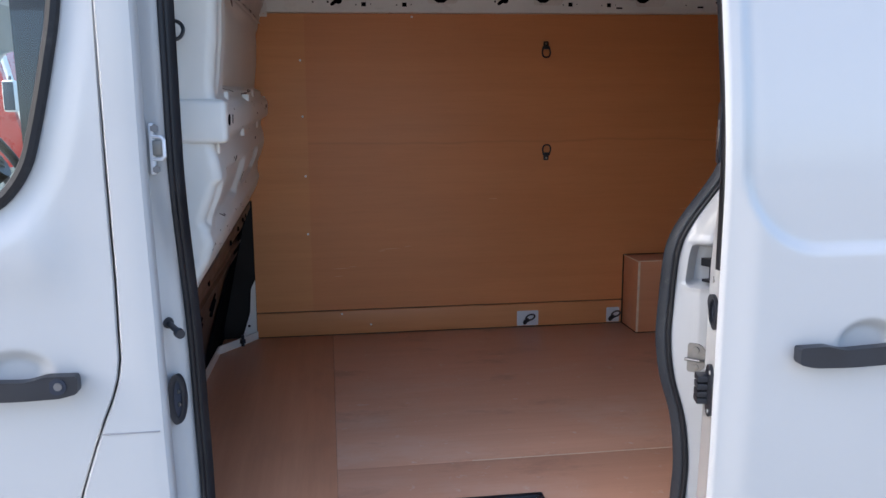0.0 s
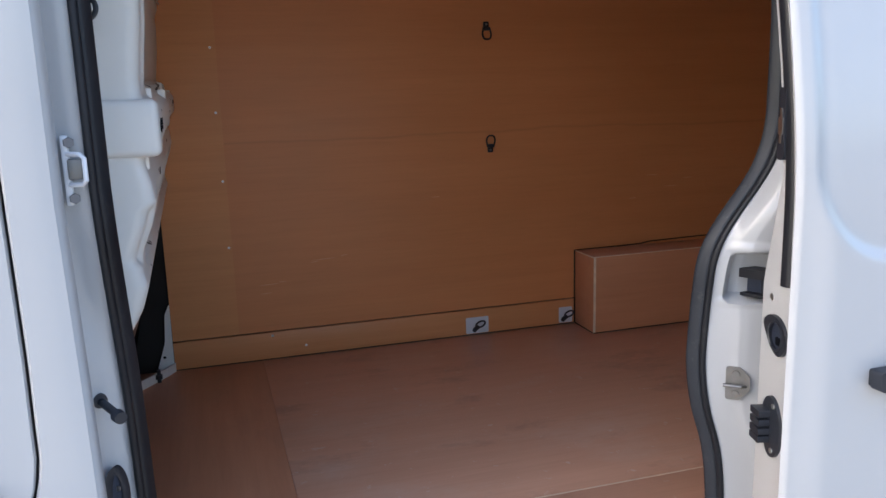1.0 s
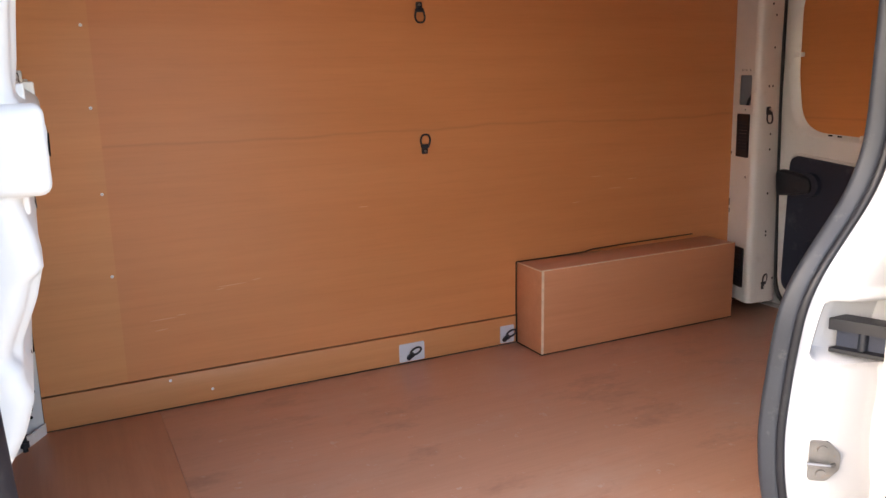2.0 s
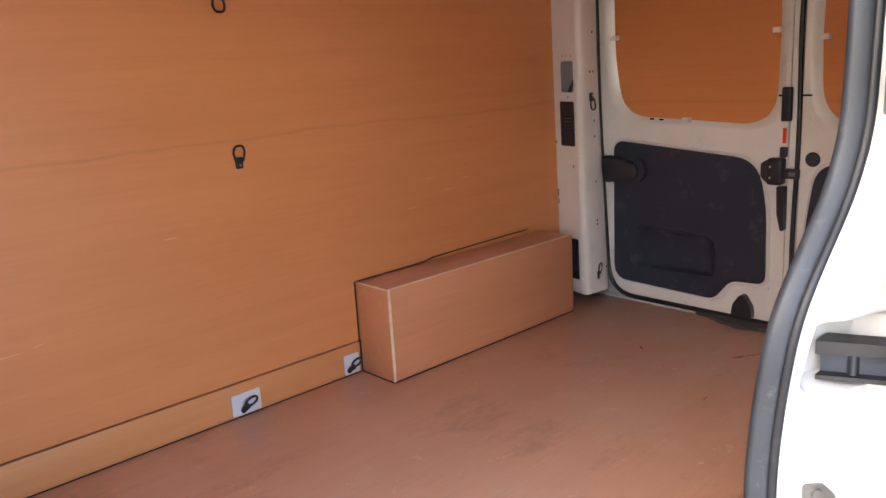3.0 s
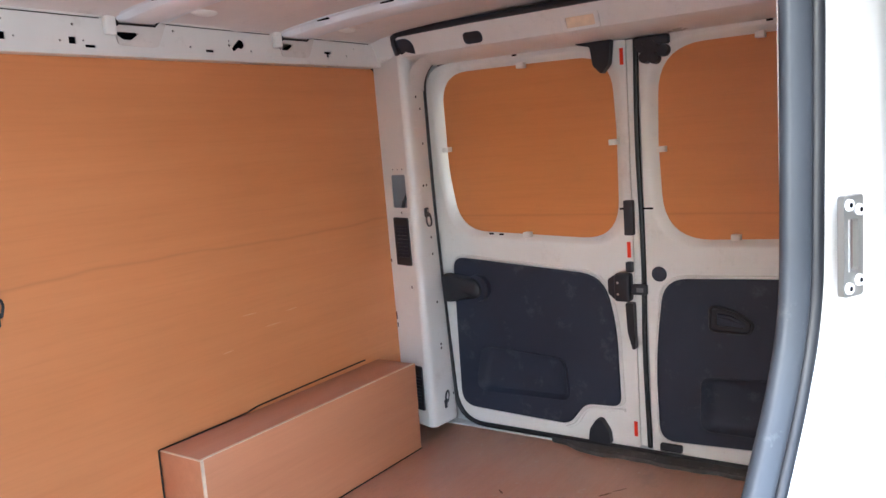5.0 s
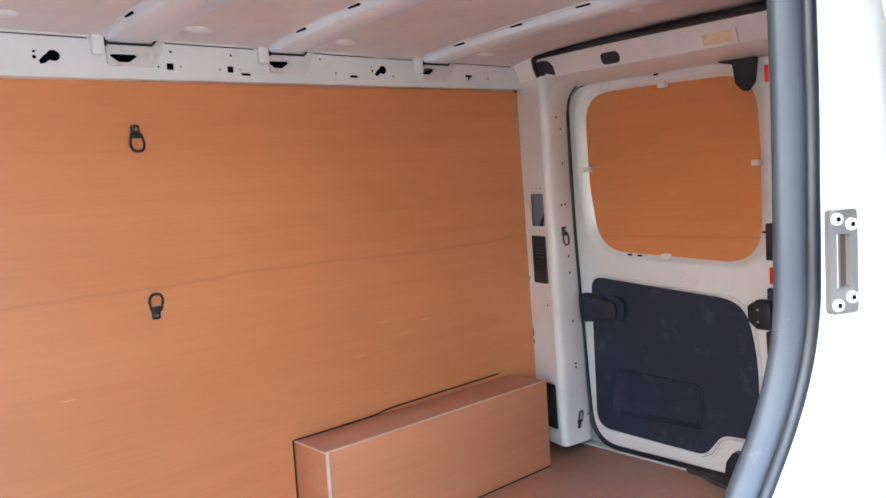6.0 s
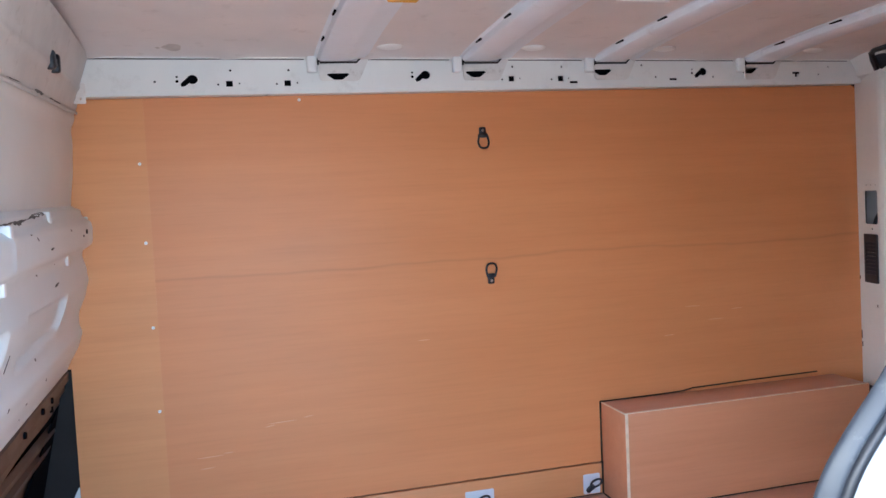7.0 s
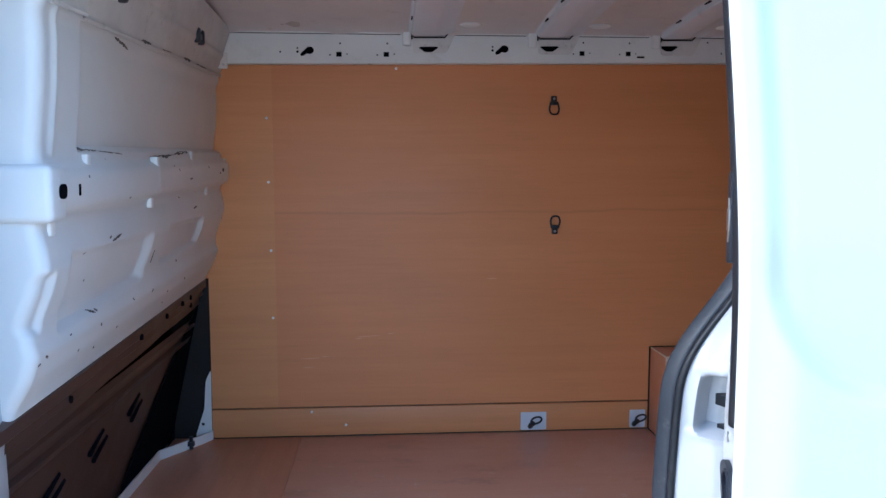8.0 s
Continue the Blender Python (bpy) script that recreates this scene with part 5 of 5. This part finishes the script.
part("edge_face", thicken(bm, 0.002), M_BODY, slider)
def edge_at(z):
    """Place on the door's front edge: u runs outward, w stands off it."""
    a = Vector((0.702 - 0.010 * step(z, 1.25, 2.0), door_lean(z)))
    d = Vector((-0.252, -0.968))
    n = Vector((-0.968, 0.252))
    return lambda u, v, w: (a.x + d.x * u + n.x * w, a.y + d.y * u + n.y * w, v)


# black edge seal of the upper half
seal_band = rounded([(0.047, 0.0), (0.050, 0.008), (0.058, 0.012), (0.070, 0.009), (0.079, 0.0)], 0.003, 3)
bm = sheet(frange(1.172, 1.92, 20), range(len(seal_band)), lambda z, i: edge_at(z)(seal_band[i][0], z, seal_band[i][1] - 0.001))
thicken(bm, 0.002)
part("edge_seal", bm, M_RUBBER, slider)


e = edge_at(1.08)
cup_out = rounded([(-0.004, 1.098), (0.024, 1.117), (0.060, 1.113), (0.082, 1.092), (0.081, 1.064), (0.058, 1.047), (0.028, 1.059)], 0.015, 5)
cup = part("cup", plate(cup_out, [ring2(0.046, 1.083, 0.023, 0.024, 18)], e, 0.009), M_BLACK, slider, "black plastic guide cup")
part("cup_rim", tube([e(u, v, 0.009) for u, v in ring2(0.046, 1.083, 0.0235, 0.0245, 18)], 0.0022, 6, closed=True), M_BLACK, cup)
bm = plate(ring2(0.046, 1.083, 0.0235, 0.0245, 18), [], lambda u, v, w: e(u, v, w + 0.001), 0.0025)
part("cup_floor", bm, M_PANEL, cup)
part("cup_slot", plate(rounded(rect2(0.038, 1.066, 0.062, 1.080), 0.004), [], lambda u, v, w: e(u, v, w + 0.003), 0.0015), M_VOID, cup)
part("rivet", disc(edge_at(1.14)(0.014, 1.142, 0), 0.0068, 0.003, (-0.968, 0.252, 0), 14), M_STEEL, slider)
g = edge_at(0.92)
guide = part("contact_block", plate(rounded([(0.012, 0.955), (0.032, 0.975), (0.056, 0.970), (0.077, 0.940), (0.077, 0.890), (0.058, 0.868), (0.035, 0.866), (0.012, 0.900)], 0.016, 5), [], g, 0.008), M_BLACK, slider, "black ribbed contact block")
for z in (0.942, 0.926, 0.910, 0.896):
    part("rib", plate(rounded(rect2(0.009, z - 0.0060, 0.043, z + 0.0060), 0.002, 2), [], lambda u, v, w: g(u, v, 0.008 + w), 0.020), M_BLACK, guide)
for z in (0.960, 0.880):
    part("screw", disc(g(0.052, z, 0.008), 0.005, 0.002, (-0.968, 0.252, 0), 8), M_STEEL, guide)
k = edge_at(1.43)
latch = part("latch_case", plate(rounded(rect2(0.036, 1.376, 0.060, 1.490), 0.009, 4), [], k, 0.0125), M_BLACK, slider, "black latch with bright claw")
part("claw", plate(rounded(rect2(0.040, 1.416, 0.054, 1.444), 0.003, 3), [], lambda u, v, w: k(u, v, 0.0125 + w), 0.0015), M_STEEL, latch)
part("claw", plate(rounded(rect2(0.044, 1.402, 0.050, 1.458), 0.002, 3), [], lambda u, v, w: k(u, v, 0.0125 + w), 0.001), M_STEEL, latch)


def pull_handle(x0, x1, z, y, thing_ob, name="handle", label="black plastic pull handle"):
    """A bar that stands off the skin, thick at one end."""
    s = 1 if x1 > x0 else -1
    bm = bmesh.new()
    pts = [(x0, z + 0.018), (x0 + s * 0.055, z + 0.021), (x0 + s * 0.085, z + 0.012), (x1, z + 0.016), (x1, z - 0.022), (x0 + s * 0.10, z - 0.023), (x0 + s * 0.03, z - 0.022), (x0, z - 0.015)]
    outline = rounded(pts, [0.008, 0.01, 0.02, 0.01, 0.01, 0.02, 0.01, 0.008], 4)
    bm = plate(outline, [], lambda u, v, w: (u, y - 0.030 + w - 0.006 * math.sin(min(1, abs(u - x0) / 0.2) * math.pi), v), 0.022)
    h = part(name, bm, M_BLACK, thing_ob, label)
    part("foot", boxed((x0 + s * 0.004, y - 0.010, z - 0.014), (x0 + s * 0.060, y + 0.004, z + 0.016), 0.004), M_BLACK, h)
    part("foot", boxed((x1 - s * 0.040, y - 0.010, z - 0.014), (x1 - s * 0.004, y + 0.004, z + 0.012), 0.004), M_BLACK, h)
    return h


pull_handle(0.822, 1.06, 1.010, -0.100, slider)

# fittings on the aft jamb
JN = Vector((-0.62, -0.78, 0)).normalized()
JT = Vector((0.78, -0.62, 0)).normalized()


def on_jamb(c, n=JN, t=JT):
    c = Vector(c)
    return lambda u, v, w: tuple(c + t * u + Vector((0, 0, v)) + n * w)


sj = on_jamb((0.7370, 0.1235, 0.933))
striker = thing("striker_plate", sj(0, -0.033, 0), "zinc striker plate with two screws on the jamb", "striker plate")
part("plate", plate(rounded([(-0.018, -0.033), (0.008, -0.033), (0.026, -0.012), (0.026, 0.014), (0.008, 0.033), (-0.018, 0.033)], 0.006, 4), [], lambda u, v, w: sj(u, v, w), 0.004), M_ZINC, striker)
for v in (0.019, -0.021):
    part("screw", disc(sj(0.0, v, 0.004), 0.0078, 0.003, JN, 14), M_ZINC, striker)
part("pin", tube([sj(-0.022, -0.003, 0.010), sj(-0.008, -0.003, 0.012), sj(0.010, -0.003, 0.012), sj(0.018, -0.004, 0.004)], 0.0035, 8), M_ZINC, striker)
catch = thing("door_catch", (0.78, 0.09, 1.104), "black plastic door catch inside the jamb recess", "door catch")


def catch_plate(back, z, h, name, mat=M_DEEP):
    """A flat arm that runs from the recess out to the sliding door."""
    pts = [(0.742 + back, 0.136), (0.792 + back, 0.022), (0.830 + back, 0.022), (0.780 + back, 0.136)]
    return part(name, plate(rounded(pts, 0.002, 2), [], in_z(z), h), mat, catch)


catch_plate(0.0, 1.140, 0.017, "upper_arm")
catch_plate(0.004, 1.104, 0.006, "lower_arm")
catch_plate(0.020, 1.1105, 0.029, "web", M_PANEL)
part("roller", disc((0.774, 0.100, 1.1105), 0.007, 0.029, (0, 0, 1), 12), M_BLACK, catch)
LN, LT = Vector((-0.42, -0.907, 0)), Vector((0.907, -0.42, 0))
lj = on_jamb((0.794, 0.0835, 1.480), LN, LT)
lockp = thing("lock_plate", lj(0, -0.045, 0), "grey lock plate with four pale screws on the jamb", "lock plate")
part("plate", plate(rounded(rect2(-0.0145, -0.045, 0.0145, 0.045), 0.004, 3), [rounded(rect2(-0.007, -0.022, 0.007, 0.024), 0.003, 3)], lambda u, v, w: lj(u, v, w + 0.001), 0.006), M_LOCK, lockp)
part("slot_back", plate(rounded(rect2(-0.007, -0.022, 0.007, 0.024), 0.003, 3), [], lambda u, v, w: lj(u, v, w + 0.0005), 0.001), M_BROWN, lockp)
part("bar", tube([lj(-0.006, -0.022, 0.005), lj(-0.006, 0.024, 0.005)], 0.003, 6), M_DULL, lockp)
for u, v in ((-0.0075, 0.037), (0.0075, 0.032), (-0.0075, -0.037), (0.0075, -0.031)):
    s = part("screw", disc(lj(u, v, 0.007), 0.0055, 0.0025, LN, 14), M_GALV, lockp)
    part("socket", disc(lj(u, v, 0.0095), 0.0024, 0.0006, LN, 6), M_VOID, s)

# fittings on the forward jamb
ltc = (-0.377, 0.090, 1.408)
lt = thing("latch_loop", ltc, "zinc latch loop bolted to the forward jamb", "latch loop")
part("base", boxed((-0.388, 0.079, 1.360), (-0.378, 0.090, 1.456), 0.003), M_GALV, lt)
part("web", boxed((-0.381, 0.074, 1.396), (-0.362, 0.080, 1.424), 0.002), M_LOCK, lt)
part("loop", tube([(-0.381, 0.080, 1.431), (-0.363, 0.068, 1.430), (-0.358, 0.065, 1.425), (-0.358, 0.065, 1.395), (-0.363, 0.068, 1.390), (-0.381, 0.080, 1.389)], 0.0034, 8), M_GALV, lt)
for z in (1.446, 1.370):
    part("bolt", disc((-0.377, 0.081, z), 0.0078, 0.006, (0.2, -1, 0), 6), M_DULL, lt)
pn = thing("guide_pin", (-0.378, 0.118, 1.062), "black guide pin on the forward jamb", "guide pin")
part("flange", disc((-0.383, 0.118, 1.064), 0.0115, 0.006, (0.4, -1, 0), 16), M_BLACK, pn)
part("shaft", tube([(-0.382, 0.118, 1.063), (-0.362, 0.080, 1.060), (-0.352, 0.062, 1.058)], 0.0060, 10), M_BLACK, pn)
part("tip", disc((-0.354, 0.064, 1.058), 0.0098, 0.014, (0.45, -0.85, -0.05), 14), M_BLACK, pn)
ov = thing("contact_plate", (-0.371, 0.12, 0.905), "black oval contact plate on the forward jamb", "contact plate")
ovp = lambda u, v, w: (-0.371 + u * 0.80 - w * 0.45, 0.119 + u * 0.60 - w * 0.85, 0.905 + v)
part("bezel", plate(ring2(0, 0, 0.0185, 0.053, 26), [ring2(0.002, 0, 0.0105, 0.040, 26)], ovp, 0.010), M_BLACK, ov)
part("insert", plate(ring2(0.002, 0, 0.0105, 0.040, 26), [], ovp, 0.004), M_PANEL, ov)
for v in (0.016, -0.012):
    part("contact", disc(ovp(0.002, v, 0.004), 0.0045, 0.003, (-0.45, -0.85, 0), 10), M_STEEL, ov)
hr = thing("strap_ring", (-0.352, 0.255, 1.637), "black strap ring on the forward pillar", "strap ring")
part("ring", tube([(-0.359 + 0.019 * math.cos(a), 0.235 + 0.006 * math.sin(a), 1.637 + 0.019 * math.sin(a)) for a in frange(0, 2 * math.pi * 23 / 24, 24)], 0.004, 8, closed=True), M_BLACK, hr)
part("tab", boxed((-0.381, 0.236, 1.628), (-0.365, 0.262, 1.648), 0.003), M_BLACK, hr)


# ---- cab door and cab ----
cab_door = thing("cab_door", (-1.0, 0.03, 0.45), "white closed cab door with a side window", "door", kind="structure")
edge_line = [(x - 0.0075, z) for z, x in reversed(GAP)]
win = rounded([(-0.520, 1.72), (-0.528, 1.64), (-0.560, 1.49), (-0.592, 1.37), (-0.655, 1.300), (-1.45, 1.260), (-1.20, 1.85), (-0.56, 1.86)], [0.03, 0.05, 0.05, 0.05, 0.05, 0.05, 0.08, 0.06], 5)


def cab_y(x, z):
    return 0.030 + 0.035 * step(z, 1.25, 2.1) + 0.012 * math.exp(-((z - 1.22) / 0.07) ** 2) * -1.0 * step(-x, 0.50, 0.60) + 0.02 * (1 - step(z, 0.3, 0.8))


# fine pressed skin near the door edge, with a raised shoulder round the window
def win_gap(x, z):
    """Distance outside the window outline; negative inside it."""
    best, inside = 9.0, False
    for (x0, z0), (x1, z1) in zip(win, win[1:] + win[:1]):
        dx, dz = x1 - x0, z1 - z0
        k = min(1.0, max(0.0, ((x - x0) * dx + (z - z0) * dz) / (dx * dx + dz * dz + 1e-12)))
        best = min(best, math.hypot(x - x0 - k * dx, z - z0 - k * dz))
        if (z0 > z) != (z1 > z) and x < x0 + (z - z0) / (z1 - z0) * dx:
            inside = not inside
    return -best if inside else best


def cab_skin(u, z):
    x = lerp_table(GAP, z) - 0.0075 - u
    x = x if u < 0.25 else -0.80 + (0.35 - u) / 0.10 * (lerp_table(GAP, z) - 0.2575 + 0.80)
    y = cab_y(x, z) + 0.009 * (1 - step(win_gap(x, z), 0.020, 0.075))
    y += 0.016 * (1 - step(math.hypot((x + 0.640) / 0.075, (z - 1.000) / 0.050), 0.45, 1.0))
    return (x, y + (0.006 if u == 0 else 0.0), z)


bm = sheet([0, 0.002, *frange(0.008, 0.25, 44), *frange(0.262, 0.35, 10)], frange(0.42, 1.95, 240), cab_skin)
inside = [f for f in bm.faces if win_gap(f.calc_center_median().x, f.calc_center_median().z) < -0.004]
bmesh.ops.delete(bm, geom=inside, context="FACES")
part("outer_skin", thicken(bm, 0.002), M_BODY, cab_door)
bm = plate([(-1.55, 0.42), (-1.55, 1.24), (-0.801, 1.285), (-0.801, 0.42)], [], lambda u, v, w: (u, 0.032 + w, v), 0.020)
plate([(-1.55, 1.2405), (-1.35, 1.92), (-0.801, 1.92), (-0.801, 1.858), (-1.20, 1.855), (-1.46, 1.25)], [], lambda u, v, w: (u, 0.040 + w, v), 0.020, bm)
part("front_skin", bm, M_BODY, cab_door, smooth=False)
part("window_seal", tube([(u, cab_y(u, v) + 0.004, v) for u, v in win], 0.0125, 8, closed=True), M_RUBBER, cab_door)
part("window", plate(win, [], lambda u, v, w: (u, cab_y(u, v) + 0.010 + w, v), 0.004), M_GLASS, cab_door, "clear tinted side glass", smooth=False).visible_shadow = False
ch = pull_handle(-0.524, -0.76, 0.984, 0.026, cab_door)
part("lock_barrel", disc((-0.556, 0.0, 0.986), 0.008, 0.011, (0, -1, 0), 14), M_DULL, ch)
part("lock_dish", disc((-0.558, 0.002, 0.985), 0.017, 0.010, (0, -1, 0), 20), M_PANEL, ch)

# Black strip added inside the door gap to paint its dark line.
part("gap_dark_strip", tube([(x + 0.0035, cab_y(x, z) + 0.016, z) for x, z in edge_line], 0.0050, 8), M_RUBBER, cab_door)

# cab interior and shell
solid("cab_floor", boxed((-1.9, 0.06, 0.45), (-0.62, 1.80, 0.60)), M_SEAT, "dark cab floor", "floor", kind="structure", smooth=False)
dash = thing("dashboard", (-1.6, 0.9, 0.6), "dark grey plastic dashboard", "dashboard")
part("body", boxed((-1.95, 0.10, 0.60), (-1.45, 1.74, 1.22), 0.08, 4), M_PANEL, dash)
wheel = thing("steering_wheel", (-1.17, 1.38, 1.28), "black steering wheel in the cab", "steering wheel")
wm = pose(-1.17, 1.38, 1.30, 0, 58, 0)
part("rim", tube([tuple(wm @ Vector((0.19 * math.cos(a), 0.19 * math.sin(a), 0))) for a in frange(0, 2 * math.pi * 31 / 32, 32)], 0.016, 10, closed=True), M_BLACK, wheel)
part("hub", disc(tuple(wm @ Vector((0, 0, -0.02))), 0.062, 0.04, tuple(wm.to_3x3() @ Vector((0, 0, 1))), 24), M_BLACK, wheel)
for a in (0.2, math.pi - 0.2, -math.pi / 2):
    part("spoke", tube([tuple(wm @ Vector((0.05 * math.cos(a), 0.05 * math.sin(a), 0))), tuple(wm @ Vector((0.185 * math.cos(a), 0.185 * math.sin(a), 0)))], 0.014, 8), M_BLACK, wheel)
part("emblem", tube([tuple(wm @ Vector((0.022 * math.cos(a) , 0.028 * math.sin(a), 0.024))) for a in frange(0, 2 * math.pi * 3 / 4, 4)], 0.003, 6, closed=True), M_STEEL, wheel)
part("column", tube([tuple(wm @ Vector((0, 0, -0.02))), (-1.5, 1.38, 1.08)], 0.04, 10), M_BLACK, wheel)
bench = thing("driver_bench", (-0.85, 1.35, 0.6), "dark cloth bench for the driver in the cab", "bench")
part("cushion", boxed((-1.15, 1.11, 0.66), (-0.72, 1.59, 0.92), 0.05, 4), M_SEAT, bench)
part("backrest", boxed((-0.80, 1.12, 0.90), (-0.66, 1.58, 1.50), 0.05, 4), M_SEAT, bench)
part("headrest", boxed((-0.78, 1.22, 1.495), (-0.68, 1.48, 1.68), 0.04, 4), M_SEAT, bench)
far = plate([(-1.55, 0.42), (-1.55, 1.30), (-1.35, 1.92), (-0.46, 1.95), (-0.46, 0.42)], [rounded([(-0.56, 1.28), (-1.42, 1.26), (-1.26, 1.70), (-0.56, 1.70)], 0.05)], in_y(1.775), 0.03)
solid("cab_far_side", far, M_BODY, "white far side of the cab with an open window aperture", "wall", kind="structure", smooth=False)
bm = sheet(frange(0.03, 1.80, 4), range(2), lambda y, k: ((-1.95, y, 1.20), (-1.30, y, 1.98))[k])
solid("windscreen", thicken(bm, 0.005), M_GLASS, "clear raked windscreen", "windscreen", kind="structure").visible_shadow = False
bm = boxed((-2.5, 0.05, 0.45), (-1.95, 1.80, 1.10), 0.12, 4)
solid("bonnet", bm, M_BODY, "white short bonnet of the van", "bonnet", kind="structure")

bm = sheet(frange(-1.32, -0.61, 6), range(4), lambda x, k: (x, *((1.772, 1.705), (1.60, 1.80), (1.25, 1.90), (0.09, 1.93))[k]))
solid("cab_headliner", thicken(bm, 0.006), M_LINER, "pale grey headliner of the cab", "headliner", kind="structure")
vis = thing("cab_lamp", (-1.09, 1.42, 1.84), "round pale lamp in the cab headliner", "lamp")
part("lens", disc((-1.09, 1.44, 1.846), 0.045, 0.012, (0, -0.3, -1), 20), M_CLIP, vis)

# a red lorry parked beyond the cab
red = thing("parked_lorry", (-4.9, 8.9, 0.0), "red lorry cab with white pillars parked beyond the cab", "lorry")
prof = rounded([(-6.4, 0.45), (-3.42, 0.45), (-3.40, 1.05), (-3.62, 2.02), (-3.80, 2.45), (-6.4, 2.5)], 0.10)
part("body", plate(prof, [], in_y(8.0), 1.9), M_REDPAINT, red)
part("pillar", tube([(-3.30, 7.96, 0.95), (-3.44, 7.96, 1.60), (-3.56, 7.96, 2.15)], 0.035, 8), M_CLIP, red, "white door pillar")
part("side_window", plate(rounded([(-3.70, 1.45), (-4.6, 1.40), (-4.6, 2.15), (-3.86, 2.15)], 0.05), [], in_y(7.985), 0.012), M_BLACK, red)
m = part("mirror", boxed((-3.50, 7.72, 1.46), (-3.36, 7.82, 1.80), 0.03, 3), M_CLIP, red, "pale door mirror")
part("mirror_glass", boxed((-3.485, 7.714, 1.48), (-3.375, 7.719, 1.78), 0.004), M_PANEL, m)
part("mirror_arm", tube([(-3.43, 7.78, 1.78), (-3.50, 7.99, 1.86)], 0.015, 6), M_BLACK, m)
for x in (-3.9, -5.8):
    w = part("wheel", disc((x, 7.96, 0.45), 0.44, 0.22, (0, 1, 0), 28), M_RUBBER, red)
    part("rim", disc((x, 7.94, 0.45), 0.26, 0.03, (0, 1, 0), 20), M_STEEL, w)
# pale brick building behind it
far_wall = thing("warehouse", (-6, 22, 0), "brown brick warehouse with white posts across the yard", "warehouse")
part("wall", boxed((-26, 22, 0), (14, 30, 3.4), 0.05), M_BRICK, far_wall)
part("roof", boxed((-26.4, 21.6, 3.41), (14.4, 30.4, 3.7), 0.05), M_GREYTREAD, far_wall)
for k in range(12):
    part("post", boxed((-13 + k * 0.9, 21.85, 0), (-12.75 + k * 0.9, 21.99, 3.4), 0.02), M_CLIP, far_wall)
